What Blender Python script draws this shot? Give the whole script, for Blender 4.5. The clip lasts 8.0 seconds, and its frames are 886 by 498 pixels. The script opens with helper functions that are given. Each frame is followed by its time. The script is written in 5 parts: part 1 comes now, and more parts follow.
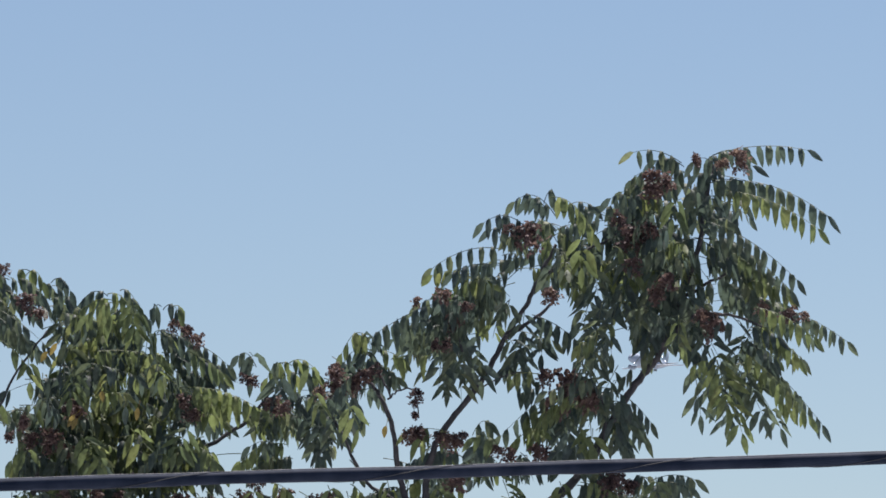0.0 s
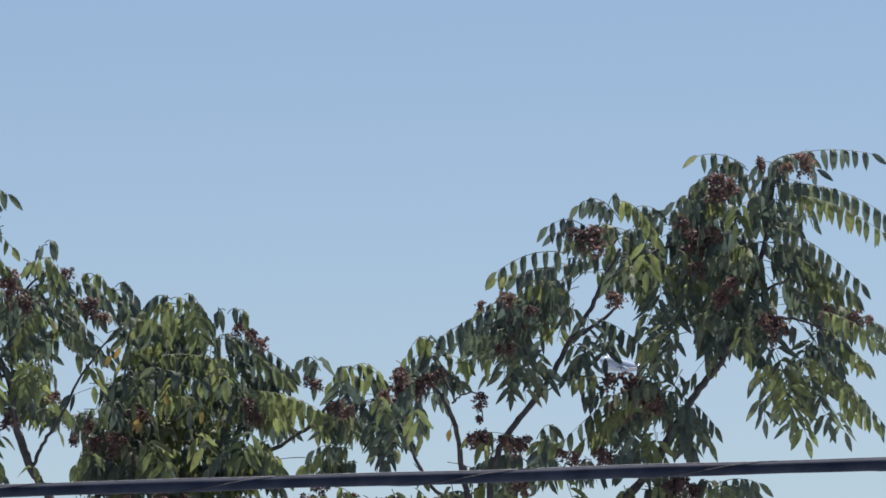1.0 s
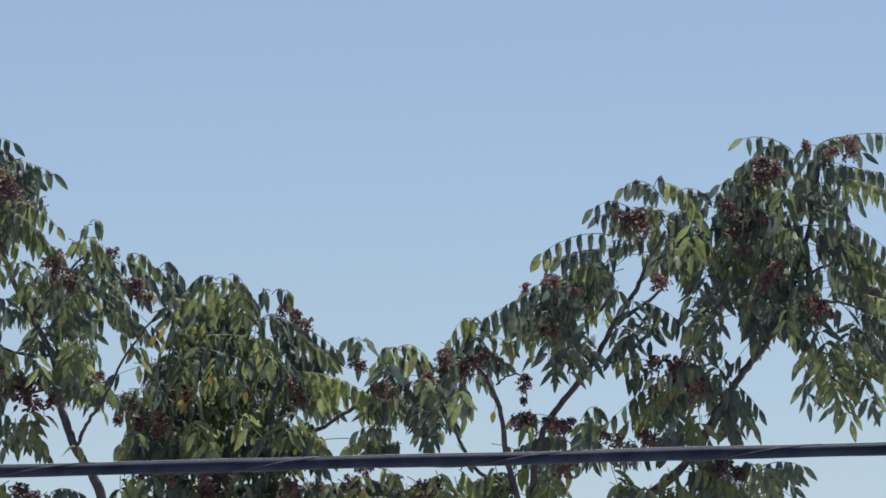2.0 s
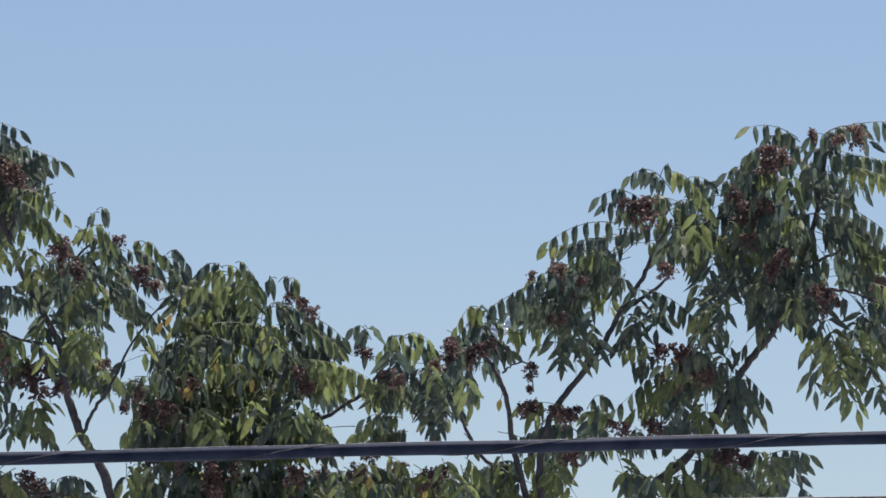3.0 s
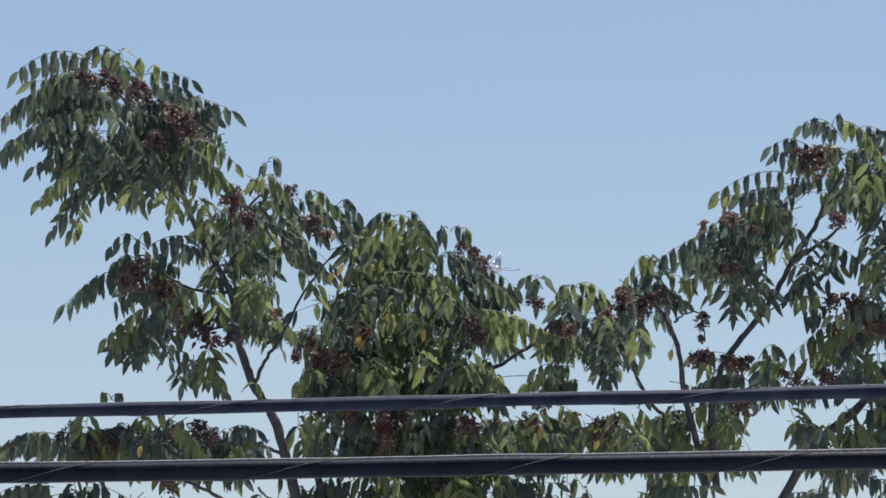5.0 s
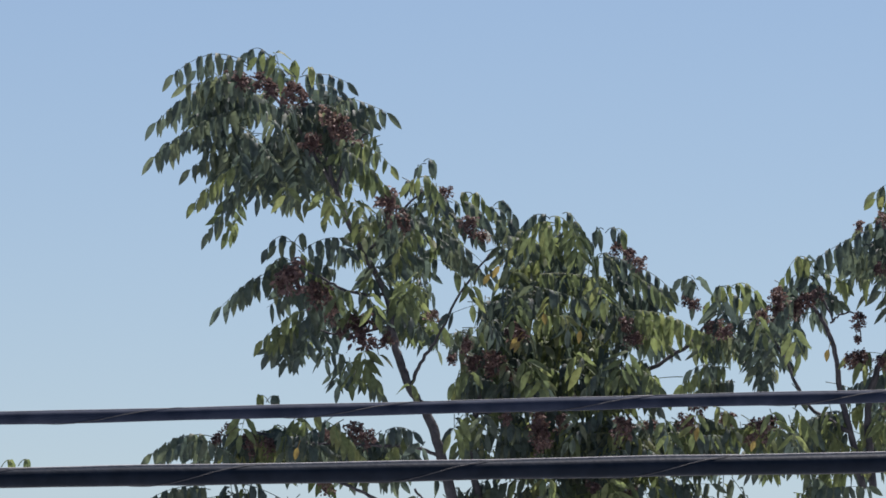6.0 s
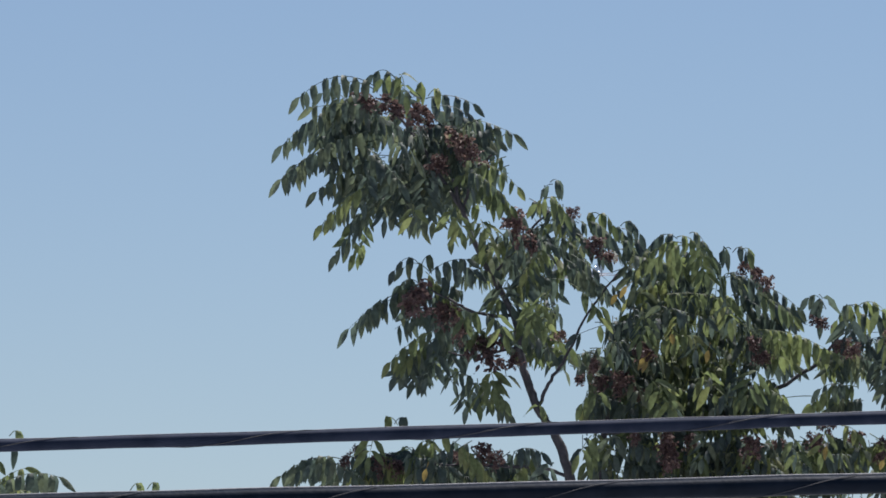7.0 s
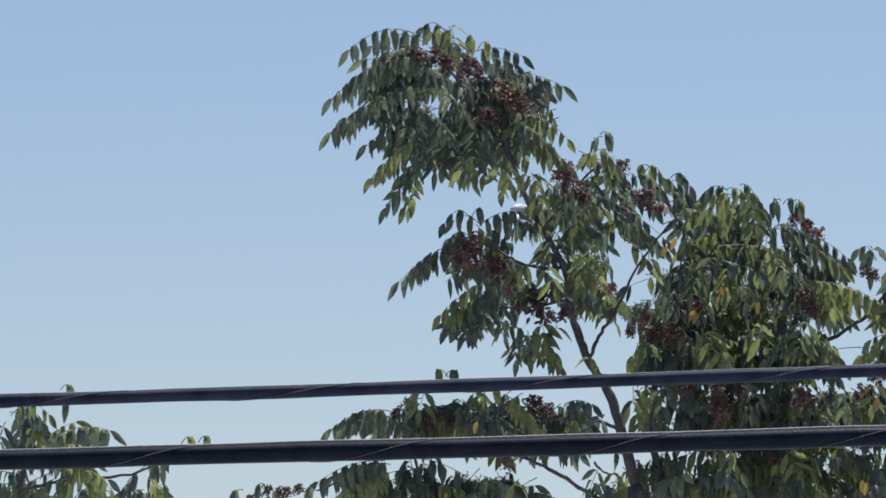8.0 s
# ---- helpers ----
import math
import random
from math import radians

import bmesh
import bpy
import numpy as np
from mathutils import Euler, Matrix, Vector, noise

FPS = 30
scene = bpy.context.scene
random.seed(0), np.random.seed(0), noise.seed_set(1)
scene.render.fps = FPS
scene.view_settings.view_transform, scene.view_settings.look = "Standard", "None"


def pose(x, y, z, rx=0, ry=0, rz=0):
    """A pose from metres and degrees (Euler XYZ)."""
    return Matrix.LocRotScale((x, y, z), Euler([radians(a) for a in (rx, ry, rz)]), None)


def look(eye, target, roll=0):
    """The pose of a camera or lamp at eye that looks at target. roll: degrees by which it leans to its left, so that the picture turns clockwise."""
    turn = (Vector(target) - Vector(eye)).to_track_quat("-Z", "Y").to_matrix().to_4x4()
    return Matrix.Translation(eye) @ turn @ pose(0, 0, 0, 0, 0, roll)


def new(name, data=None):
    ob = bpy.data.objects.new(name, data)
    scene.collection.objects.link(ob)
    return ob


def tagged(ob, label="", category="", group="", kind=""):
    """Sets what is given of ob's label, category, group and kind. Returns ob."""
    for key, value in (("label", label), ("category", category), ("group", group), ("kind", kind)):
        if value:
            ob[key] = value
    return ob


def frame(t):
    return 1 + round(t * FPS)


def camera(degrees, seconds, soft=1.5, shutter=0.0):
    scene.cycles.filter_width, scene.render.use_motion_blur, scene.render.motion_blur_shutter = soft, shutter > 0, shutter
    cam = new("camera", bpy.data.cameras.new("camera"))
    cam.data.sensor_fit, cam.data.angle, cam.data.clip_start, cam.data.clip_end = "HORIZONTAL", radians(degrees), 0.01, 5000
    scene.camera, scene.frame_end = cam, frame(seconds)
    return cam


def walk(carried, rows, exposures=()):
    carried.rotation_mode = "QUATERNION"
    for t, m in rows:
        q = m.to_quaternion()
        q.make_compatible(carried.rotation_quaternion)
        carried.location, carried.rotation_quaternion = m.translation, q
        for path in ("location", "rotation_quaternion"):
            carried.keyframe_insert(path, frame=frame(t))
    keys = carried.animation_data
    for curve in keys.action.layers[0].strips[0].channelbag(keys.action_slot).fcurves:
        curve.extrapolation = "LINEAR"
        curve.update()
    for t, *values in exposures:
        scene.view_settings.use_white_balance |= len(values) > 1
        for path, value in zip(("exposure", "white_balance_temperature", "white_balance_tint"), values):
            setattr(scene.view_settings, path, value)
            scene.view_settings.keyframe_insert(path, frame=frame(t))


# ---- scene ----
cam = camera(7.3, 8.0, soft=1.65)
EYE = 4.2  # the viewer stands on an upper floor and pans by hand with a long lens
ROWS = [
    (0.0, 96.000, -0.000, 0.000),
    (0.2, 96.067, 0.007, 0.168),
    (0.5, 96.095, 0.009, 0.344),
    (1.0, 96.032, -0.031, 0.529),
    (1.5, 95.958, -0.232, 0.765),
    (1.7, 95.920, -0.335, 0.851),
    (2.8, 95.806, -0.364, 0.895),
    (3.0, 95.779, -0.430, 0.914),
    (3.5, 95.685, -0.524, 1.035),
    (4.0, 95.561, -0.530, 1.291),
    (4.5, 95.451, -0.534, 1.729),
    (4.7, 95.407, -0.559, 1.949),
    (5.8, 95.280, -0.502, 3.382),
    (6.0, 95.351, -0.496, 3.618),
    (6.5, 95.534, -0.319, 4.192),
    (7.0, 95.518, -0.210, 4.698),
    (7.5, 95.291, -0.156, 4.988),
    (8.0, 95.126, -0.064, 5.128),
]
walk(cam, [(t, pose(0, 0, EYE, rx, ry, rz)) for t, rx, ry, rz in ROWS],
     exposures=[(0.0, 0.86, 6360, 15), (1.6, 0.86, 6360, 15), (2.9, 0.86, 6280, 17), (6.4, 0.86, 6280, 17), (6.9, 0.71, 6130, 15), (7.5, 0.71, 6130, 15), (7.9, 0.86, 6280, 17), (8.0, 0.86, 6280, 17)])

# ---- light ----
SUN_ELEVATION, SUN_ROTATION = 66.0, 30.0
world = bpy.data.worlds.new("sky")
scene.world = world
world.use_nodes = True
wn = world.node_tree.nodes
sky = wn.new("ShaderNodeTexSky")
sky.sky_type, sky.sun_disc = "NISHITA", False
sky.sun_elevation, sky.sun_rotation = radians(SUN_ELEVATION), radians(SUN_ROTATION)
sky.altitude, sky.air_density, sky.dust_density, sky.ozone_density = 0.0, 0.88, 0.25, 2.0
wn["Background"].inputs["Strength"].default_value = 0.05
world.node_tree.links.new(sky.outputs["Color"], wn["Background"].inputs["Color"])

sun_way = Vector((math.sin(radians(SUN_ROTATION)) * math.cos(radians(SUN_ELEVATION)),
                  math.cos(radians(SUN_ROTATION)) * math.cos(radians(SUN_ELEVATION)), math.sin(radians(SUN_ELEVATION))))
sun = new("sun", bpy.data.lights.new("sun", "SUN"))
sun.data.energy, sun.data.angle, sun.data.color = 5.0, radians(0.5), (1.0, 0.95, 0.87)
sun.matrix_world = look(sun_way * 60, (0, 0, 0))


# ---- materials ----
def material(name, base, rough=0.6, metal=0.0):
    m = bpy.data.materials.new(name)
    m.use_nodes = True
    b = m.node_tree.nodes["Principled BSDF"]
    b.inputs["Base Color"].default_value = (*base, 1)
    b.inputs["Roughness"].default_value, b.inputs["Metallic"].default_value = rough, metal
    return m, m.node_tree.nodes, m.node_tree.links, b


def ramp(nodes, stops):
    r = nodes.new("ShaderNodeValToRGB")
    el = r.color_ramp.elements
    while len(el) < len(stops):
        el.new(0.5)
    for e, (at, colour) in zip(el, stops):
        e.position, e.color = at, (*colour, 1)
    return r


def noise_tex(nodes, links, scale, detail=3.0):
    co = nodes.new("ShaderNodeTexCoord")
    n = nodes.new("ShaderNodeTexNoise")
    n.inputs["Scale"].default_value, n.inputs["Detail"].default_value = scale, detail
    links.new(co.outputs["Object"], n.inputs["Vector"])
    return n


def mix_colour(nodes, links, mode, fac, a, b):
    x = nodes.new("ShaderNodeMix")
    x.data_type, x.blend_type = "RGBA", mode
    for k, v in ((0, fac), (6, a), (7, b)):
        if isinstance(v, bpy.types.NodeSocket):
            links.new(v, x.inputs[k])
        else:
            x.inputs[k].default_value = v
    return x.outputs[2]


def foliage(name, stops, through_light, gloss=0.56):
    """A leaf blade: each leaflet and each leaf takes its own shade, and light shines through it."""
    m, n, l, b = material(name, (0.05, 0.09, 0.03), gloss)
    b.inputs["Specular IOR Level"].default_value = 0.35
    geo, info = n.new("ShaderNodeNewGeometry"), n.new("ShaderNodeObjectInfo")
    add = n.new("ShaderNodeMath")
    add.operation, add.inputs[1].default_value = "MULTIPLY_ADD", 0.55
    half = n.new("ShaderNodeMath")
    half.operation, half.inputs[1].default_value = "MULTIPLY", 0.45
    l.new(info.outputs["Random"], half.inputs[0])
    l.new(geo.outputs["Random Per Island"], add.inputs[0])
    l.new(half.outputs[0], add.inputs[2])
    r = ramp(n, stops)
    l.new(add.outputs[0], r.inputs["Fac"])
    spots = noise_tex(n, l, 45.0)
    tone = ramp(n, [(0.3, (0.7, 0.68, 0.6)), (0.65, (1.1, 1.1, 1.05))])
    l.new(spots.outputs["Fac"], tone.inputs["Fac"])
    col = mix_colour(n, l, "MULTIPLY", 1.0, r.outputs["Color"], tone.outputs["Color"])
    l.new(col, b.inputs["Base Color"])
    bump = n.new("ShaderNodeBump")
    bump.inputs["Strength"].default_value, bump.inputs["Distance"].default_value = 0.25, 0.004
    l.new(noise_tex(n, l, 120.0).outputs["Fac"], bump.inputs["Height"])
    l.new(bump.outputs["Normal"], b.inputs["Normal"])
    tr = n.new("ShaderNodeBsdfTranslucent")
    l.new(mix_colour(n, l, "MULTIPLY", 1.0, col, (1.3, 1.32, 1.1, 1)), tr.inputs["Color"])
    mx = n.new("ShaderNodeMixShader")
    mx.inputs[0].default_value = through_light
    l.new(b.outputs[0], mx.inputs[1])
    l.new(tr.outputs[0], mx.inputs[2])
    l.new(mx.outputs[0], n["Material Output"].inputs["Surface"])
    return m


# blue in the darker greens stands in for haze over shaded leaves
LEAF = foliage("leaf_green_hazed", [(0.0, (0.048, 0.07, 0.084)), (0.45, (0.074, 0.102, 0.096)), (0.8, (0.12, 0.145, 0.1)), (1.0, (0.2, 0.21, 0.125))], 0.46)
# lighter copy of the green leaf: sunlight on leaves put into the colour
LIT_LEAF = foliage("leaf_sunlit", [(0.0, (0.076, 0.105, 0.066)), (0.6, (0.142, 0.176, 0.085)), (1.0, (0.23, 0.245, 0.115))], 0.5)
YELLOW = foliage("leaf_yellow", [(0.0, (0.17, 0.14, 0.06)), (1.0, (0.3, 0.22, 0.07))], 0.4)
SAMARA = foliage("samara_red_brown", [(0.0, (0.08, 0.056, 0.065)), (0.5, (0.118, 0.077, 0.083)), (0.85, (0.18, 0.118, 0.115)), (1.0, (0.3, 0.24, 0.21))], 0.35, 0.6)


def bark():
    m, n, l, b = material("bark_grey_brown", (0.12, 0.1, 0.09), 0.85)
    nz = noise_tex(n, l, 28.0, 6.0)
    r = ramp(n, [(0.3, (0.030, 0.030, 0.036)), (0.55, (0.055, 0.053, 0.06)), (0.8, (0.105, 0.10, 0.105))])
    l.new(nz.outputs["Fac"], r.inputs["Fac"])
    l.new(r.outputs["Color"], b.inputs["Base Color"])
    bump = n.new("ShaderNodeBump")
    bump.inputs["Strength"].default_value, bump.inputs["Distance"].default_value = 0.6, 0.01
    l.new(noise_tex(n, l, 70.0, 5.0).outputs["Fac"], bump.inputs["Height"])
    l.new(bump.outputs["Normal"], b.inputs["Normal"])
    return m


def worn(name, dark, light, scale, rough, metal=0.0, relief=0.002):
    m, n, l, b = material(name, dark, rough, metal)
    r = ramp(n, [(0.35, dark), (0.7, light)])
    l.new(noise_tex(n, l, scale, 5.0).outputs["Fac"], r.inputs["Fac"])
    l.new(r.outputs["Color"], b.inputs["Base Color"])
    bump = n.new("ShaderNodeBump")
    bump.inputs["Strength"].default_value, bump.inputs["Distance"].default_value = 0.5, relief
    l.new(noise_tex(n, l, scale * 4, 4.0).outputs["Fac"], bump.inputs["Height"])
    l.new(bump.outputs["Normal"], b.inputs["Normal"])
    return m


BARK = bark()
SHEATH = worn("cable_sheath_black", (0.005, 0.009, 0.016), (0.009, 0.014, 0.024), 22.0, 0.45)
GREY_SHEATH = worn("cable_sheath_weathered_grey", (0.012, 0.018, 0.034), (0.028, 0.036, 0.06), 14.0, 0.6)
GREY_SHEATH.node_tree.nodes["Principled BSDF"].inputs["Specular IOR Level"].default_value = 0.06
SHEATH.node_tree.nodes["Principled BSDF"].inputs["Specular IOR Level"].default_value = 0.06
STEEL = worn("strand_galvanised", (0.14, 0.14, 0.15), (0.24, 0.24, 0.25), 60.0, 0.7)
LASHING = worn("lashing_wire_dull", (0.04, 0.04, 0.045), (0.08, 0.08, 0.085), 60.0, 0.7)
POLE_WOOD = worn("pole_wood", (0.10, 0.075, 0.055), (0.19, 0.15, 0.11), 9.0, 0.85)
# unseen ground, coloured pale so its bounce brightens leaf undersides and the airliner's belly
BOUNCE_GROUND = worn("ground_pale_bounce", (0.30, 0.30, 0.31), (0.40, 0.40, 0.405), 0.35, 0.9, 0.0, 0.01)
# aircraft colours, glass and tyres too, carry distance haze: bluish, low in contrast
HAZED_WHITE = worn("aircraft_paint_hazed_pale", (0.2, 0.25, 0.33), (0.22, 0.275, 0.355), 0.6, 0.7)
HAZED_BLUE_GREY = worn("aircraft_paint_hazed_grey_blue", (0.22, 0.29, 0.37), (0.25, 0.32, 0.40), 0.6, 0.35)
HAZED_GREY = worn("aircraft_paint_hazed_grey", (0.25, 0.28, 0.34), (0.29, 0.32, 0.38), 0.6, 0.4)
HAZED_GLASS = material("cockpit_glass_hazed", (0.12, 0.14, 0.18), 0.4)[0]
HAZED_RUBBER = material("tyre_rubber_hazed", (0.14, 0.16, 0.19), 0.8)[0]
# glowing material for the nose landing light and for painted glints
GLOW, _n, _l, _b = material("landing_light_glint", (1, 1, 1), 0.3)
_b.inputs["Emission Color"].default_value = (1.0, 0.98, 0.94, 1)
_b.inputs["Emission Strength"].default_value = 6.0


# ---- mesh helpers ----
def mesh_of(name, verts, faces, mat, smooth=True):
    me = bpy.data.meshes.new(name)
    me.from_pydata([tuple(v) for v in verts], [], faces)
    me.materials.append(mat)
    if smooth:
        me.polygons.foreach_set("use_smooth", [True] * len(me.polygons))
    me.update()
    return me


def part(name, me, parent, at=(0, 0, 0), label=""):
    """A mesh as one object under a thing; at is in the world, or in the thing's space where the thing stands at the origin."""
    ob = new(name, me)
    ob.parent = parent
    ob.location = Vector(at) - parent.location
    if label:
        tagged(ob, label)
    return ob


def smooth_line(points, steps):
    """A Catmull-Rom line through the points."""
    p = [Vector(q) for q in points]
    p = [p[0] * 2 - p[1]] + p + [p[-1] * 2 - p[-2]]
    out = []
    for i in range(1, len(p) - 2):
        for k in range(steps):
            s = k / steps
            out.append(0.5 * (2 * p[i] + (p[i + 1] - p[i - 1]) * s + (2 * p[i - 1] - 5 * p[i] + 4 * p[i + 1] - p[i + 2]) * s * s
                              + (3 * p[i] - p[i - 1] - 3 * p[i + 1] + p[i + 2]) * s ** 3))
    return out + [p[-2]]


def tube(line, radii, sides, verts, faces):
    """Adds a closed tube along the line to verts and faces."""
    first = len(verts)
    for i, p in enumerate(line):
        t = (line[min(i + 1, len(line) - 1)] - line[max(i - 1, 0)]).normalized()
        a = t.cross(Vector((0, 1, 0.01)) if abs(t.y) < 0.9 else Vector((1, 0, 0))).normalized()
        b = t.cross(a)
        for k in range(sides):
            w = 2 * math.pi * k / sides
            verts.append(p + (a * math.cos(w) + b * math.sin(w)) * radii[i])
    for i in range(len(line) - 1):
        for k in range(sides):
            a, b = first + i * sides + k, first + i * sides + (k + 1) % sides
            faces.append((a, b, b + sides, a + sides))
    faces.append(tuple(first + k for k in reversed(range(sides))))
    faces.append(tuple(first + (len(line) - 1) * sides + k for k in range(sides)))


# ---- ground ----
def ground():
    v, f, n = [], [], 40
    for i in range(n + 1):
        for j in range(n + 1):
            x, y = ((i / n * 2 - 1), (j / n * 2 - 1))
            x, y = math.copysign(abs(x) ** 3, x) * 4500, math.copysign(abs(y) ** 3, y) * 4500
            v.append((x, y, 0.0))
    for i in range(n):
        for j in range(n):
            a = i * (n + 1) + j
            f.append((a, a + n + 1, a + n + 2, a + 1))
    tagged(new("ground", mesh_of("ground", v, f, BOUNCE_GROUND)), "unseen ground reaching the horizon, made pale to bounce light upward", "ground", kind="structure")


ground()

# ---- trees ----
rnd = random.Random(11)
BLADE = ((0.0, 0.10), (0.14, 0.62), (0.36, 1.0), (0.62, 0.86), (0.84, 0.46), (1.0, 0.0))


def leaflet(v, f, at, rise, fall, across, size, width):
    """A lance-shaped leaflet, folded along its midrib: it leaves the stalk along rise and bends over to hang along fall."""
    rise, fall = rise.normalized(), fall.normalized()
    fold, twist = rnd.uniform(0.1, 0.5), rnd.uniform(-0.45, 0.45)
    first, c, last = len(v), at.copy(), 0.0
    for s, w in BLADE:
        mid = min(1.0, (s + last) * 0.5 * 3.0)
        way = rise.lerp(fall, mid * mid * (3 - 2 * mid)).normalized()
        c = c + way * ((s - last) * size)
        last = s
        if w == 0.0:
            v.append(c)
            continue
        flat = (across - across.dot(way) * way).normalized()
        up = flat.cross(way)
        side = flat * math.cos(twist * s) + up * math.sin(twist * s)
        nrm = side.cross(way)
        wave = 1 + rnd.uniform(-0.1, 0.1)
        v.extend((c - side * (w * width * wave) + nrm * (fold * w * width), c, c + side * (w * width) + nrm * (fold * w * width)))
    for k in range(4):
        a = first + 3 * k
        f.extend(((a, a + 1, a + 4, a + 3), (a + 1, a + 2, a + 5, a + 4)))
    a = first + 12
    f.extend(((a, a + 1, a + 3), (a + 1, a + 2, a + 3)))


CELL = 0.1
OPEN, CHINKS = {}, {}  # the gaps and the chinks by cell of the crown


def file_gap(cells, gap):
    x, z, a, b, tilt = gap
    reach = max(a, b)
    turned = (x, z, math.cos(radians(tilt)) / a, math.sin(radians(tilt)) / a, math.cos(radians(tilt)) / b, math.sin(radians(tilt)) / b)
    for i in range(math.floor((x - reach) / CELL), math.floor((x + reach) / CELL) + 1):
        for j in range(math.floor((z - reach) / CELL), math.floor((z + reach) / CELL) + 1):
            cells.setdefault((i, j), []).append(turned)


def open_crowns(chinks):
    """Files the gaps, and many small chinks where the sky shows between the leaves."""
    for gap in GAPS:
        file_gap(OPEN, gap)
    for _ in range(chinks):
        size = 0.008 + 0.016 * rnd.random() ** 2
        file_gap(CHINKS, (rnd.uniform(-4.4, 1.6), rnd.uniform(5.6, 7.55), size, size * rnd.uniform(1.0, 2.2), rnd.uniform(-40, 40)))


def in_gap(cells, p):
    """Whether a point of the crown lies in one of its open places."""
    for x, z, ca, sa, cb, sb in cells.get((math.floor(p.x / CELL), math.floor(p.z / CELL)), ()):
        dx, dz = p.x - x, p.z - z
        if (dx * ca + dz * sa) ** 2 + (dz * cb - dx * sb) ** 2 < 1:
            return True
    return False


def compound_leaf(length, way, arch, base, outer):
    """A pinnate leaf: an arched stalk with pairs of hanging leaflets and one at the tip. Its base is the origin."""
    v, f, blades = [], [], []
    way = way.normalized()
    mid = way * (length * 0.5) + Vector((0, 0, 2 * arch * length))
    tip = way * length
    steps = 9
    line = [mid * (2 * s * (1 - s)) + tip * (s * s) for s in (i / steps for i in range(steps + 1))]
    pairs = round(length / (0.046 if outer else 0.042)) if length > 0.05 else 0
    vertical = abs(way.z) > 0.8
    side_ref = Vector((rnd.uniform(-0.5, 0.5), 1, 0)) if vertical else Vector((0, 0, 1))
    big = rnd.uniform(0.86, 1.12) * (1.15 if length > 0.26 else 1.0)
    spread = rnd.uniform(0.6, 1.0) if vertical else rnd.uniform(0.04, 0.16) if outer else rnd.uniform(0.05, 0.4)
    lean, swing = rnd.uniform(0.0, 0.3) if vertical else rnd.uniform(-0.2, 0.2), rnd.uniform(-0.2, 0.2)
    dropped = 0

    def hang(*shape):
        blade = ([], [])
        leaflet(*blade, *shape)
        bv = blade[0]
        spots = [base + bv[k] for k in (4, 7, 10, len(bv) - 1)]
        lost = sum(in_gap(OPEN, q) for q in spots)
        if lost > (2 if outer else 0) or not outer and sum(in_gap(CHINKS, q) for q in spots) > 1:
            return 1
        blades.append(blade)
        return 0

    reach = 0.0 if pairs else 1.0

    for i in range(pairs):
        s = 0.05 + 0.93 * (i + 0.5) / pairs
        p = mid * (2 * s * (1 - s)) + tip * (s * s)
        t = (mid * (2 - 4 * s) + tip * (2 * s)).normalized()
        side = t.cross(side_ref).normalized()
        for sign in (-1, 1):
            if rnd.random() < 0.05:
                continue
            fall = t * (lean + rnd.uniform(-0.1, 0.15)) + side * (sign * spread * rnd.uniform(0.6, 1.4)) + Vector((swing * 0.4, 0, -rnd.uniform(0.85, 1.15)))
            rise = t * rnd.uniform(0.25, 0.5) + side * (sign * 0.8) + Vector((0, 0, rnd.uniform(-0.1, 0.25)))
            size = 0.092 * big * rnd.uniform(0.86, 1.12) * (0.8 + 0.28 * math.sin(math.pi * min(1.0, s * 0.85 + 0.1)))
            across = t + Vector((rnd.uniform(-0.2, 0.2), rnd.uniform(-0.7, 0.7), rnd.uniform(-0.2, 0.2)))
            lost = hang(p + t * rnd.uniform(-0.006, 0.006) + side * (sign * 0.004), rise, fall, across, size, size * rnd.uniform(0.125, 0.16))
            dropped += lost
            reach = reach if lost else s
    t = (tip - mid).normalized()
    if reach > 0.7:
        reach = 1.0
        dropped += hang(tip, t, t + Vector((0, 0, -0.6)), Vector((-t.z, 0.4, t.x)), (0.078 if pairs else 0.055) * big, 0.014 if pairs else 0.012)
    if len(blades) < 1.5 * dropped:
        return v, f, []
    line = line[:max(2, math.ceil(reach * steps) + 1)]
    tube(line, [0.0024 - 0.0014 * i / steps for i in range(len(line))], 3, v, f)
    return v, f, blades


def tree(name, x, y, label, points):
    """The thing itself, with its trunk from the ground to the crown."""
    ob = tagged(new(name), label, "tree", "trees of one row")
    ob.location = (x, y, 0)
    line = smooth_line([(x, y, -0.1)] + points, 8)
    n = len(line) - 1
    radii = [0.13 - 0.085 * (i / n) ** 0.8 + 0.05 * math.exp(-i / 2) for i in range(n + 1)]
    v, f = [], []
    tube([p - ob.location for p in line], radii, 10, v, f)
    part("trunk", mesh_of("trunk", v, f, BARK), ob, ob.location, "slender grey-brown trunk")
    return ob


def limb(owner, points, thick, thin):
    line = smooth_line(points, 6)
    line = [p + Vector((rnd.uniform(-1, 1), rnd.uniform(-1, 1), rnd.uniform(-1, 1))) * 0.004 for p in line]
    n = len(line) - 1
    base = Vector(points[0])
    v, f = [], []
    tube([p - base for p in line], [0.44 * (thick + (thin - thick) * i / n) * rnd.uniform(0.92, 1.1) for i in range(n + 1)], 8, v, f)
    part("limb", mesh_of("limb", v, f, BARK), owner, base)


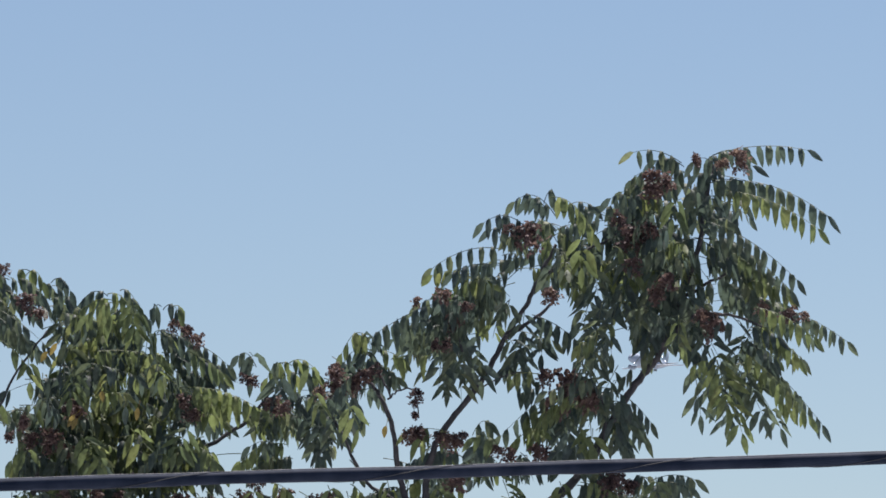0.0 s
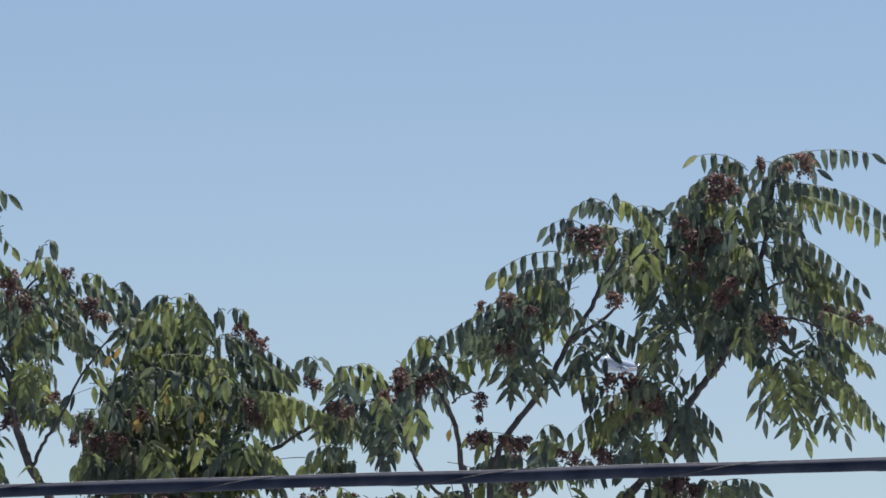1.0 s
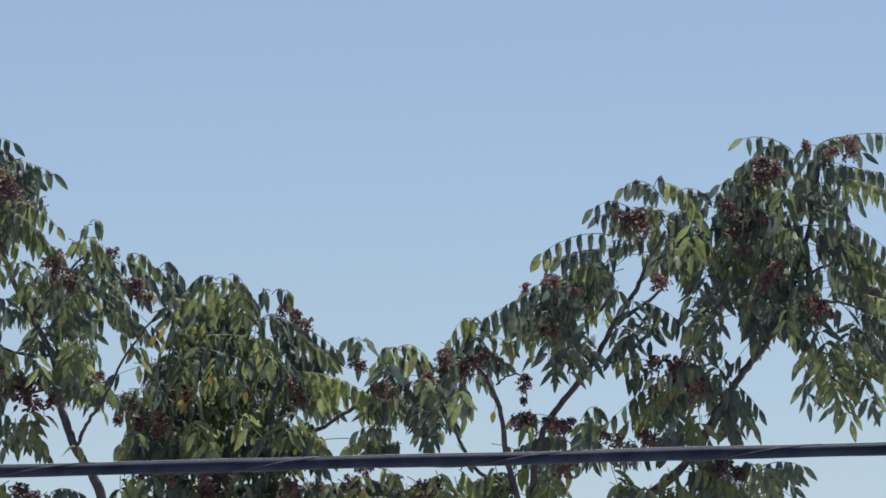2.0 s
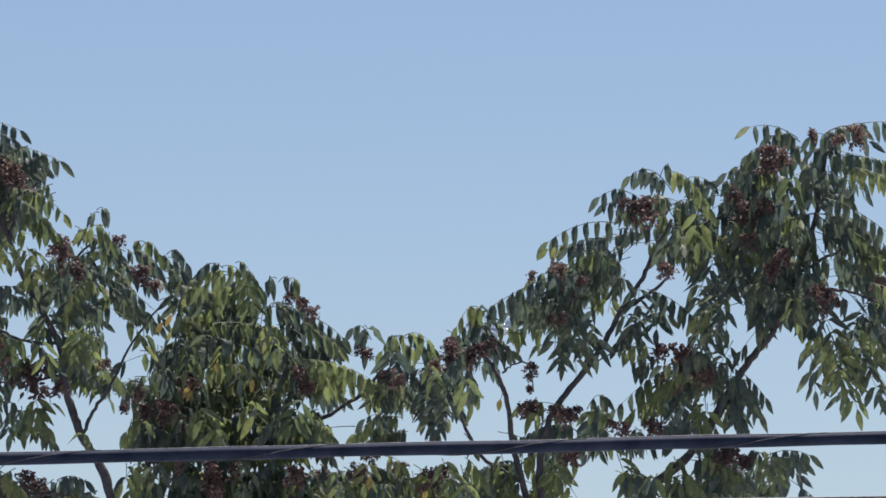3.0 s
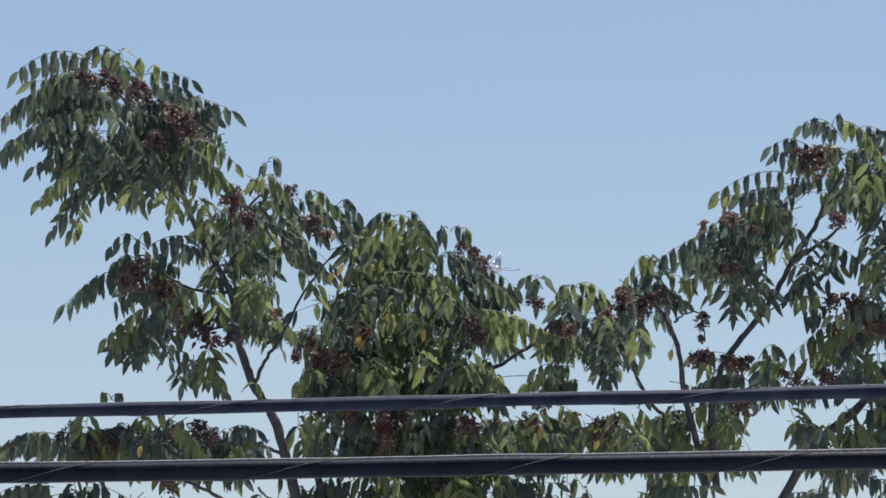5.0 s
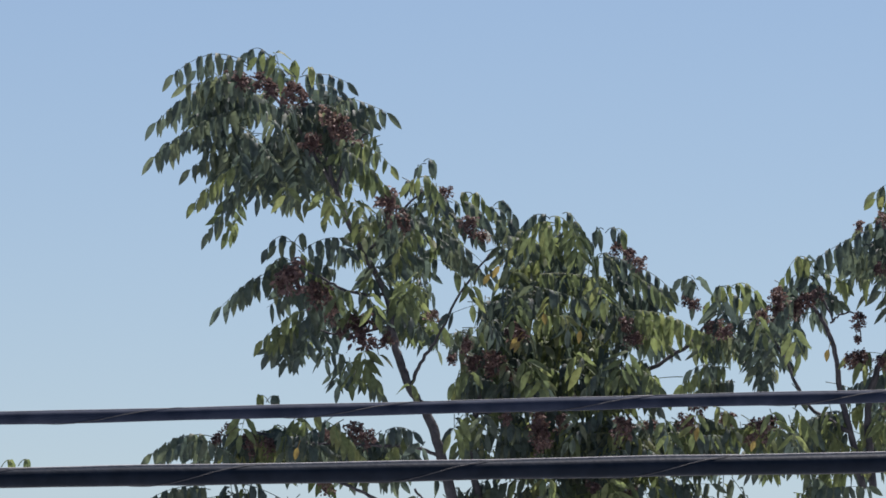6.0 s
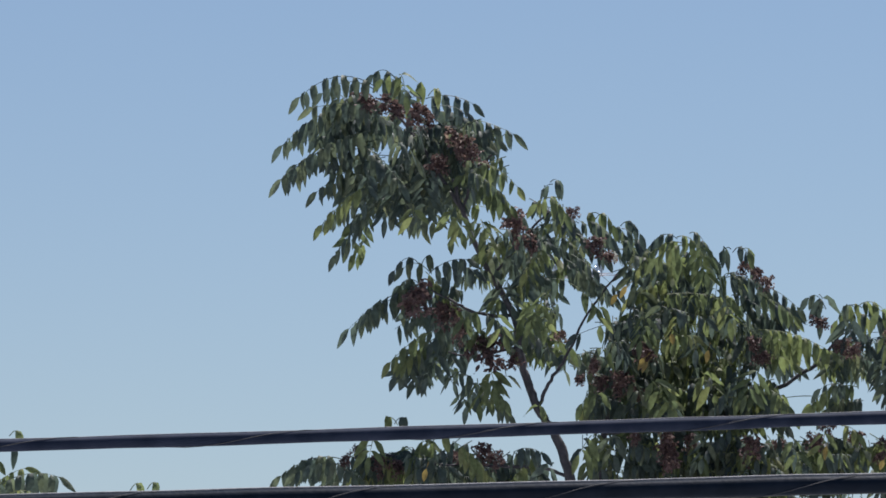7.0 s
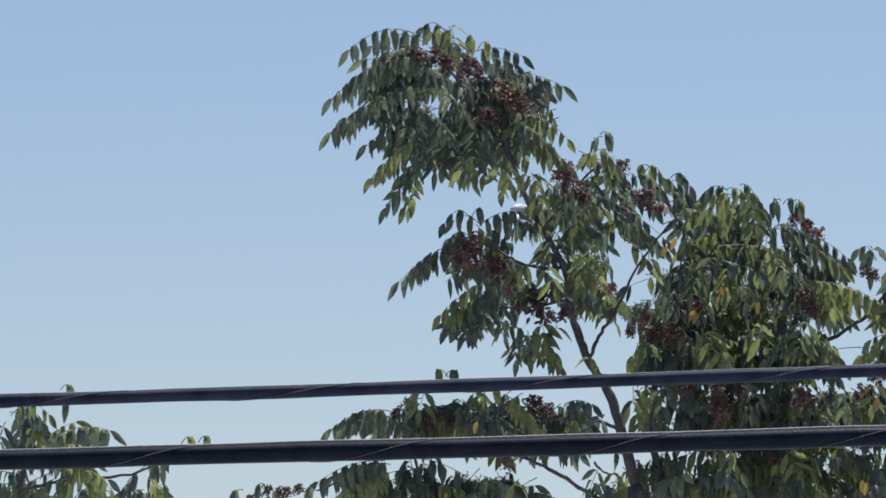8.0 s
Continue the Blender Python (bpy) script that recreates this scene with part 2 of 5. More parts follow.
GAPS = []  # leafless openings in the crowns, cut to fit the camera's view: x, z, half width, half height, tilt
GAPS.extend([
    (0.12, 6.8, 0.018, 0.046, 0), (0.11, 6.66, 0.018, 0.032, 0), (0.2, 6.66, 0.032, 0.05, 30),
    (0.05, 6.55, 0.014, 0.046, 0), (-0.05, 6.55, 0.027, 0.046, 0), (0.24, 6.57, 0.023, 0.023, 0),
    (0.46, 7.18, 0.018, 0.041, 0), (0.39, 7.15, 0.016, 0.023, 0), (0.34, 7.12, 0.018, 0.011, 0),
    (0.28, 7.01, 0.023, 0.046, 0), (0.33, 6.99, 0.039, 0.064, -10), (0.47, 6.88, 0.073, 0.087, 0),
    (0.4, 6.93, 0.032, 0.023, 30), (0.31, 6.85, 0.023, 0.036, 0), (0.19, 6.78, 0.027, 0.068, -20),
    (0.22, 6.74, 0.023, 0.041, 0), (0.2, 6.5, 0.105, 0.059, 0), (0.07, 6.44, 0.068, 0.078, 0)])
GAPS.extend([
    (-0.05, 6.41, 0.064, 0.05, 0), (-0.14, 6.43, 0.023, 0.057, 0), (-0.02, 6.46, 0.046, 0.057, 0),
    (-0.28, 6.39, 0.05, 0.137, 0), (-0.32, 6.3, 0.091, 0.05, 0), (-0.33, 6.55, 0.023, 0.023, 0),
    (-0.06, 6.65, 0.018, 0.018, 0), (-0.02, 6.73, 0.018, 0.014, 0), (0.37, 6.78, 0.018, 0.032, 0),
    (0.46, 6.69, 0.05, 0.027, -20), (0.6, 6.88, 0.023, 0.036, 0), (0.67, 6.88, 0.018, 0.027, 0),
    (0.74, 6.77, 0.039, 0.109, 10), (0.78, 6.69, 0.032, 0.057, 0), (0.65, 6.69, 0.027, 0.018, 0),
    (1.04, 7.19, 0.018, 0.064, 0), (1.06, 7.07, 0.018, 0.055, 0), (1.13, 7.03, 0.023, 0.032, 20)])
GAPS.extend([
    (1.02, 7, 0.016, 0.023, 0), (1.09, 7.39, 0.016, 0.027, 0), (1.16, 7.41, 0.014, 0.023, 0),
    (1.21, 7.43, 0.032, 0.016, 0), (0.98, 7.35, 0.023, 0.036, 0), (1.25, 7.24, 0.091, 0.027, -15),
    (1.2, 6.9, 0.027, 0.036, 0), (1.12, 6.94, 0.032, 0.018, -30), (1.24, 6.84, 0.036, 0.021, 0),
    (1.1, 6.72, 0.021, 0.05, 0), (1.19, 6.78, 0.021, 0.059, 20), (1.14, 6.59, 0.016, 0.032, 0),
    (0.94, 6.52, 0.064, 0.137, -10), (0.86, 6.54, 0.057, 0.091, -30), (0.91, 6.66, 0.027, 0.068, -20),
    (0.75, 6.58, 0.018, 0.018, 0), (0.8, 6.6, 0.014, 0.027, 0), (0.52, 6.39, 0.023, 0.032, 0)])
GAPS.extend([
    (0.62, 6.44, 0.032, 0.059, 30), (0.37, 6.32, 0.018, 0.023, 0), (0.04, 6.96, 0.023, 0.014, 0),
    (0.15, 6.45, 0.064, 0.041, 0), (-0.16, 6.74, 0.009, 0.027, 0), (1.28, 6.51, 0.027, 0.064, -10),
    (1.35, 6.5, 0.023, 0.059, 15), (1.45, 6.57, 0.032, 0.046, 0), (1.2, 6.48, 0.014, 0.041, 0),
    (1.08, 6.41, 0.018, 0.032, 0), (0.54, 6.78, 0.027, 0.027, 0), (0.21, 6.9, 0.014, 0.018, 0),
    (0.64, 7.01, 0.027, 0.023, 0), (0.79, 7.08, 0.011, 0.014, 0), (-0.19, 6.5, 0.018, 0.036, 0),
    (-0.21, 6.32, 0.027, 0.057, 0), (-2.48, 6.92, 0.125, 0.046, 8), (-2.35, 6.93, 0.082, 0.059, 0)])
GAPS.extend([
    (-2.55, 6.89, 0.068, 0.046, 20), (-2.62, 6.82, 0.091, 0.068, 0), (-2.49, 6.29, 0.137, 0.036, 0),
    (-2.63, 6.4, 0.046, 0.137, 0), (-2.4, 6.26, 0.091, 0.036, 0), (-2.62, 6.52, 0.057, 0.046, 0),
    (-2.43, 6.63, 0.027, 0.014, 0), (-2.54, 7.36, 0.046, 0.032, -10), (-2.58, 7.33, 0.018, 0.027, 0),
    (-2.62, 7.33, 0.021, 0.055, 0), (-2.67, 7.3, 0.018, 0.032, 0), (-2.7, 7.54, 0.014, 0.032, 0),
    (-2.75, 7.55, 0.011, 0.027, 0), (-2.33, 7.09, 0.016, 0.041, 0), (-2.17, 7.05, 0.032, 0.036, 0),
    (-2.11, 7.04, 0.027, 0.032, 0), (-2.06, 7.15, 0.027, 0.032, -10), (-2.02, 7.13, 0.023, 0.027, 0)])
GAPS.extend([
    (-2.13, 6.98, 0.014, 0.014, 0), (-2.64, 7.07, 0.021, 0.021, 0), (-2.73, 6.97, 0.018, 0.046, -30),
    (-2.04, 6.71, 0.023, 0.05, 0), (-2.07, 6.72, 0.027, 0.018, -40), (-1.86, 6.95, 0.014, 0.036, 0),
    (-1.88, 7.04, 0.014, 0.023, 0), (-2.2, 6.72, 0.046, 0.036, 0), (-2.19, 6.65, 0.05, 0.027, 15),
    (-1.79, 6.68, 0.059, 0.078, 0), (-1.82, 6.63, 0.046, 0.059, -20), (-1.85, 6.71, 0.027, 0.027, 0),
    (-1.66, 6.81, 0.078, 0.025, -48), (-1.62, 6.76, 0.032, 0.041, 0), (-1.69, 6.56, 0.036, 0.041, 0),
    (-1.71, 6.63, 0.018, 0.032, 0), (-2.11, 6.45, 0.064, 0.046, 0), (-2.2, 6.43, 0.023, 0.027, 0)])
GAPS.extend([
    (-2.29, 6.46, 0.018, 0.036, 0), (-1.88, 6.39, 0.041, 0.05, 0), (-1.93, 6.41, 0.023, 0.036, 0),
    (-1.81, 6.28, 0.055, 0.103, 0), (-1.84, 6.19, 0.023, 0.046, 0), (-2.11, 6.15, 0.137, 0.027, 0),
    (-1.9, 6.12, 0.05, 0.046, 0), (-1.87, 6.04, 0.027, 0.05, -20), (-1.79, 6.13, 0.021, 0.05, 0),
    (-1.74, 6.14, 0.018, 0.036, 0), (-1.74, 6.09, 0.018, 0.041, 0), (-2.85, 6.02, 0.011, 0.032, 0),
    (-2.71, 6.06, 0.018, 0.023, 0), (-2.32, 6.81, 0.032, 0.018, 0), (-2.57, 7.05, 0.018, 0.068, 0),
    (-2.48, 7, 0.018, 0.018, 0), (-1.98, 6.97, 0.014, 0.046, 0), (-1.97, 6.81, 0.011, 0.036, 0)])
GAPS.extend([
    (-2.34, 6.33, 0.032, 0.059, 0), (-2.29, 6.26, 0.032, 0.036, 0), (-2.19, 5.8, 0.041, 0.032, 20),
    (-2.11, 5.79, 0.032, 0.032, 0), (-2.05, 5.78, 0.032, 0.041, -20), (-1.95, 5.78, 0.041, 0.036, 0),
    (-1.87, 5.86, 0.036, 0.032, 0), (-2.47, 5.83, 0.023, 0.032, 0), (-2.71, 5.74, 0.018, 0.036, 0),
    (-2.8, 5.79, 0.018, 0.036, 0), (-2.65, 5.75, 0.021, 0.036, 0), (-1.59, 6.04, 0.023, 0.021, 0),
    (-1.64, 6.02, 0.011, 0.027, 0), (-1.79, 6.05, 0.014, 0.032, 0), (-2.39, 5.74, 0.036, 0.032, -20),
    (-4.15, 5.72, 0.027, 0.032, 0), (-4.1, 6, 0.027, 0.023, 20), (-3.79, 5.83, 0.068, 0.046, 0)])
GAPS.extend([
    (-3.56, 5.79, 0.091, 0.068, 0), (-1.69, 6.85, 0.041, 0.032, -60), (-1.8, 6.68, 0.046, 0.057, 0),
    (-1.69, 6.58, 0.036, 0.041, 0), (-1.28, 6.87, 0.016, 0.023, 0), (-1.43, 6.9, 0.023, 0.018, 0),
    (-1.29, 6.64, 0.018, 0.027, 0), (-0.86, 6.59, 0.014, 0.023, 0), (-0.66, 6.36, 0.103, 0.027, 10),
    (-0.8, 6.35, 0.068, 0.046, 25), (-0.87, 6.32, 0.032, 0.032, 30), (-0.26, 6.27, 0.057, 0.05, 0),
    (-0.32, 6.56, 0.021, 0.05, 0), (-0.48, 6.52, 0.011, 0.027, 0), (-0.52, 6.44, 0.014, 0.023, 0),
    (-0.57, 6.29, 0.016, 0.036, 0), (-0.45, 6.27, 0.023, 0.05, 0), (-0.84, 6.43, 0.032, 0.014, 20)])
GAPS.extend([
    (-0.71, 6.56, 0.011, 0.018, 0), (-0.62, 6.5, 0.014, 0.018, 0), (-1.03, 6.38, 0.014, 0.027, 0),
    (-1.82, 6.42, 0.018, 0.032, 0), (-0.9, 6.32, 0.055, 0.046, 30), (-0.81, 6.38, 0.032, 0.059, 0),
    (-1.86, 6.34, 0.046, 0.055, 0), (-1.78, 6.28, 0.046, 0.059, 0), (-1.79, 6.07, 0.032, 0.055, 20),
    (-1.74, 6.08, 0.014, 0.046, 0), (-1.59, 6.06, 0.027, 0.018, 0), (-1.81, 6.42, 0.016, 0.032, 0),
    (-1.25, 6.32, 0.018, 0.032, 0), (-0.14, 6.09, 0.041, 0.05, 0), (0.18, 6.13, 0.055, 0.091, 10),
    (0.1, 6.06, 0.05, 0.05, 0), (0.23, 6.15, 0.032, 0.055, 0), (0.45, 6.15, 0.032, 0.023, 0)])
GAPS.extend([
    (0.51, 6.21, 0.05, 0.05, 20), (0.38, 6.17, 0.023, 0.032, 0), (0.42, 6.31, 0.023, 0.05, 0),
    (0.54, 6.38, 0.018, 0.032, 0), (0.6, 6.39, 0.05, 0.05, 0), (0.31, 6.36, 0.018, 0.041, 0),
    (0.29, 6.39, 0.011, 0.036, 0), (-0.55, 6.18, 0.05, 0.023, 0), (-0.4, 6.19, 0.041, 0.011, 0),
    (-0.92, 6.1, 0.011, 0.023, 0), (-0.86, 6.06, 0.014, 0.027, 0), (-0.39, 6.3, 0.057, 0.046, 0),
    (-0.59, 6.28, 0.023, 0.032, 0)])
open_crowns(900)


SINGLE = {}  # how many leaflets of each tree are objects of their own


def put_leaf(owner, at, length, way, arch, mat, outer=False):
    """A leaf on a tree. Its leaflets are parts of it, or joined with its stalk deeper in the crown."""
    v, f, blades = compound_leaf(length, way, arch, Vector(at), outer)
    if not blades:
        return
    single = outer and length > 0.22 and SINGLE.get(owner.name, 0) + len(blades) <= 300
    if not single:
        for bv, bf in blades:
            k = len(v)
            v.extend(bv)
            f.extend(tuple(q + k for q in face) for face in bf)
    leaf = part("leaf", mesh_of("leaf", v, f, mat), owner, at)
    if single:
        SINGLE[owner.name] = SINGLE.get(owner.name, 0) + len(blades)
        for bv, bf in blades:
            blade = new("leaflet", mesh_of("leaflet", bv, bf, mat))
            blade.parent = leaf


def shoot(owner, leaves):
    """Leaves of one shoot: base x, y, z, rise in degrees, length, arch and colour (0 green, 1 painted sunlit, 2
    yellow), each with fellows behind it.
    """
    for x, y, z, rise, length, arch, colour in leaves:
        rnd.seed(round(x * 100) * 7919 + round(z * 100))
        a = radians(rise)
        put_leaf(owner, (x, y, z + 0.006), max(0.06, length - 0.025) if length > 0.05 else length, Vector((math.cos(a), rnd.uniform(-0.25, 0.25), math.sin(a))), arch, (LEAF, LIT_LEAF, YELLOW)[colour], True)
        for _ in range(0 if colour == 2 or length < 0.1 or abs(math.sin(a)) > 0.95 else 2):
            b = a + radians(rnd.uniform(-14, 14))
            way = Vector((math.cos(b), rnd.uniform(-0.6, 0.6), math.sin(b)))
            at = Vector((x + rnd.uniform(-0.05, 0.05), y + rnd.uniform(0.08, 0.4), z - rnd.uniform(0.01, 0.07)))
            put_leaf(owner, at, max(0.08, length * rnd.uniform(0.35, 0.68)), way, arch * 0.8, LIT_LEAF if colour == 1 and rnd.random() < 0.4 else LEAF)


def mass(owner, centre, size, count, deep, pale=0.22):
    """Crowded leaves deeper in the crown, pointing all ways round; pale is the share in the sunlit colour."""
    rnd.seed(round(centre[0] * 100) * 7919 + round(centre[1] * 100))
    for _ in range(count * 2):
        w, r = rnd.uniform(0, 2 * math.pi), math.sqrt(rnd.random())
        x, z, y = centre[0] + size[0] * r * math.cos(w), centre[1] + size[1] * r * math.sin(w), 28.0 + rnd.uniform(-0.1, 0.9) + deep * rnd.uniform(-1, 1)
        turn, rise, length = rnd.uniform(0, 2 * math.pi), radians(rnd.uniform(-50, 12)), rnd.uniform(0.13, 0.28)
        way = Vector((math.cos(turn) * math.cos(rise), math.sin(turn) * math.cos(rise), math.sin(rise)))
        put_leaf(owner, Vector((x, y, z)) - way * length * 0.5 - Vector((0, 0, 0.015)), length, way, rnd.uniform(0.02, 0.07), LIT_LEAF if rnd.random() < pale else LEAF)


def seed_head():
    """A panicle of winged seeds, one metre across, on thin forked stalks."""
    v, f = [], []
    for _ in range(11):
        w, e = rnd.uniform(0, 2 * math.pi), rnd.uniform(-1.2, 0.9)
        way = Vector((math.cos(w) * math.cos(e), math.sin(w) * math.cos(e), math.sin(e))) * rnd.uniform(0.3, 0.5)
        line = [Vector((0, 0, 0.12)), way * 0.5 + Vector((0, 0, 0.08)), way + Vector((0, 0, -0.1))]
        tube(line, [0.012, 0.009, 0.005], 3, v, f)
        for k in range(17):
            at = line[1].lerp(line[2], rnd.uniform(-0.3, 1.0)) + Vector((rnd.uniform(-1, 1), rnd.uniform(-1, 1), rnd.uniform(-1, 1))) * 0.09
            d = Vector((rnd.uniform(-1, 1), rnd.uniform(-1, 1), rnd.uniform(-1.6, 0.5))).normalized()
            s = d.cross(Vector((rnd.uniform(-1, 1), rnd.uniform(-1, 1), rnd.uniform(-1, 1)))).normalized()
            n, size = s.cross(d), rnd.uniform(0.12, 0.18)
            a = len(v)
            for q, wid, tw in ((0.0, 0.012, 0.0), (0.3, 0.04, 0.4), (0.65, 0.045, 1.1), (1.0, 0.012, 1.8)):
                side = s * math.cos(tw) + n * math.sin(tw)
                v.extend((at + d * (q * size) - side * wid, at + d * (q * size) + side * wid))
            for k2 in range(3):
                f.append((a + 2 * k2, a + 2 * k2 + 1, a + 2 * k2 + 3, a + 2 * k2 + 2))
    return mesh_of("seed_head", v, f, SAMARA)


SEED_HEADS = [seed_head() for _ in range(6)]


def fruits(owner, places):
    for x, y, z, size in places:
        rnd.seed(round(x * 100) * 7919 + round(z * 100))
        ob = part("seed_head", rnd.choice(SEED_HEADS), owner, (x, y, z), "hanging bunch of dry red-brown winged seeds")
        ob.rotation_euler = (rnd.uniform(-0.4, 0.4), rnd.uniform(-0.4, 0.4), rnd.uniform(0, 6.28))
        ob.scale = (size * rnd.uniform(1.05, 1.7), size * 1.3, size * rnd.uniform(1.05, 1.5))


right_tree = tree("tree", 0.10, 28.05, "tall green tree of heaven with hanging seed bunches", [(0.05, 28.1, 2.2), (-0.1, 28.05, 4.2), (0.0, 28.05, 5.3), (0.15, 28.1, 5.72)])
middle_tree = tree("tree", -1.55, 28.05, "broad leafy tree of heaven with red-brown seed bunches", [(-1.6, 28.1, 2.0), (-1.75, 28.05, 4.0), (-1.72, 28.0, 5.2), (-1.72, 28.0, 5.75)])
left_tree = tree("tree", -4.05, 28.05, "low tree of heaven with sparse drooping leaves", [(-4.1, 28.05, 2.0), (-4.2, 28.0, 4.0), (-4.22, 28.0, 5.2), (-4.22, 28.0, 5.69)])

limb(right_tree, [(-0.09, 28.00, 5.86), (-0.14, 28.00, 6.09), (-0.18, 28.00, 6.23), (-0.21, 28.00, 6.44), (-0.27, 28.00, 6.57)], 0.034, 0.018)
limb(right_tree, [(-0.05, 28.05, 5.86), (-0.07, 28.05, 6.12), (-0.05, 28.05, 6.30), (0.03, 28.05, 6.45), (0.15, 28.05, 6.60), (0.25, 28.05, 6.78), (0.33, 28.05, 6.90), (0.38, 28.05, 7.01), (0.46, 28.05, 7.17)], 0.036, 0.016)
limb(right_tree, [(0.25, 28.00, 6.78), (0.34, 28.00, 6.84), (0.42, 28.00, 6.90), (0.47, 28.00, 6.97)], 0.021, 0.011)
limb(right_tree, [(0.15, 28.10, 5.71), (0.35, 28.10, 6.04), (0.54, 28.10, 6.22), (0.67, 28.10, 6.42), (0.75, 28.10, 6.56), (0.84, 28.10, 6.67), (0.89, 28.10, 6.75), (0.97, 28.10, 6.95), (1.04, 28.10, 7.16), (1.07, 28.10, 7.36), (1.10, 28.10, 7.50)], 0.046, 0.016)
limb(right_tree, [(0.89, 28.00, 6.75), (1.02, 28.00, 6.87), (1.18, 28.00, 6.87), (1.30, 28.00, 6.82)], 0.021, 0.009)
limb(right_tree, [(0.97, 28.10, 6.95), (1.09, 28.10, 7.02), (1.21, 28.10, 7.09)], 0.018, 0.009)
limb(right_tree, [(0.38, 28.10, 7.02), (0.52, 28.10, 7.11), (0.68, 28.10, 7.20), (0.84, 28.10, 7.32)], 0.018, 0.009)
limb(right_tree, [(0.15, 28.00, 6.59), (0.08, 28.00, 6.73), (0.04, 28.00, 6.85), (-0.01, 28.00, 6.90)], 0.016, 0.009)
limb(right_tree, [(0.53, 28.00, 6.21), (0.63, 28.00, 6.32), (0.65, 28.00, 6.50), (0.61, 28.00, 6.59)], 0.018, 0.009)
limb(right_tree, [(-0.27, 28.00, 6.57), (-0.33, 28.00, 6.64), (-0.38, 28.00, 6.69)], 0.016, 0.009)
limb(right_tree, [(-0.14, 28.00, 6.09), (-0.31, 28.00, 6.20), (-0.42, 28.00, 6.41), (-0.49, 28.00, 6.52)], 0.021, 0.011)
limb(right_tree, [(-0.22, 27.95, 6.53), (-0.18, 27.95, 6.56), (-0.13, 27.95, 6.57), (-0.11, 27.95, 6.54), (-0.10, 27.95, 6.45)], 0.01, 0.005)
limb(right_tree, [(-0.21, 27.95, 6.54), (-0.28, 27.95, 6.68), (-0.33, 27.95, 6.73)], 0.01, 0.005)
limb(right_tree, [(0.15, 27.95, 6.57), (0.24, 27.95, 6.62), (0.32, 27.95, 6.64)], 0.008, 0.004)
limb(middle_tree, [(-1.72, 28.00, 5.70), (-1.79, 28.00, 5.98), (-1.85, 28.00, 6.15), (-1.92, 28.00, 6.26), (-1.97, 28.00, 6.38), (-2.00, 28.00, 6.51), (-2.02, 28.00, 6.64), (-2.11, 28.00, 6.80), (-2.17, 28.00, 6.91), (-2.23, 28.00, 7.07), (-2.27, 28.00, 7.20)], 0.048, 0.018)
limb(middle_tree, [(-1.92, 28.00, 6.26), (-1.88, 28.00, 6.36), (-1.81, 28.00, 6.47), (-1.72, 28.00, 6.65), (-1.60, 28.00, 6.81)], 0.018, 0.009)
limb(middle_tree, [(-1.61, 28.10, 5.71), (-1.66, 28.10, 5.90), (-1.65, 28.10, 6.22), (-1.52, 28.10, 6.45), (-1.40, 28.10, 6.70), (-1.33, 28.10, 6.84)], 0.039, 0.016)
limb(middle_tree, [(-1.65, 28.10, 6.17), (-1.38, 28.10, 6.22), (-1.11, 28.10, 6.26), (-0.95, 28.10, 6.35), (-0.80, 28.10, 6.45), (-0.69, 28.10, 6.58)], 0.027, 0.014)
limb(middle_tree, [(-1.88, 28.00, 5.70), (-2.04, 28.00, 5.80), (-2.16, 28.00, 5.86), (-2.29, 28.00, 5.90)], 0.021, 0.011)
limb(middle_tree, [(-1.79, 28.00, 5.98), (-1.90, 28.00, 6.02), (-2.11, 28.00, 6.03), (-2.36, 28.00, 6.04), (-2.55, 28.00, 6.08)], 0.018, 0.009)
limb(middle_tree, [(-2.02, 28.00, 6.64), (-2.16, 28.00, 6.65), (-2.27, 28.00, 6.70), (-2.36, 28.00, 6.75)], 0.018, 0.009)
limb(middle_tree, [(-2.00, 28.00, 6.51), (-2.16, 28.00, 6.48), (-2.29, 28.00, 6.49)], 0.014, 0.009)
limb(middle_tree, [(-2.23, 28.00, 7.07), (-2.39, 28.00, 7.32), (-2.50, 28.00, 7.46), (-2.57, 28.00, 7.51)], 0.018, 0.009)
limb(middle_tree, [(-2.23, 28.00, 7.07), (-2.18, 28.00, 7.23), (-2.11, 28.00, 7.30)], 0.014, 0.009)
limb(middle_tree, [(-2.11, 28.00, 6.80), (-1.97, 28.00, 6.97), (-1.88, 28.00, 7.07)], 0.016, 0.009)
limb(middle_tree, [(-1.90, 28.00, 5.85), (-1.86, 28.00, 5.81), (-1.80, 28.00, 5.80)], 0.011, 0.007)
limb(left_tree, [(-4.28, 28.00, 5.67), (-4.23, 28.00, 5.83), (-4.22, 28.00, 6.00), (-4.21, 28.00, 6.10)], 0.032, 0.014)
limb(left_tree, [(-4.26, 28.00, 5.74), (-4.05, 28.00, 5.79), (-3.79, 28.00, 5.81), (-3.63, 28.00, 5.88)], 0.018, 0.009)
limb(middle_tree, [(-2.57, 28.00, 5.70), (-2.73, 28.00, 5.71), (-2.89, 28.00, 5.78), (-3.03, 28.00, 5.74)], 0.016, 0.007)

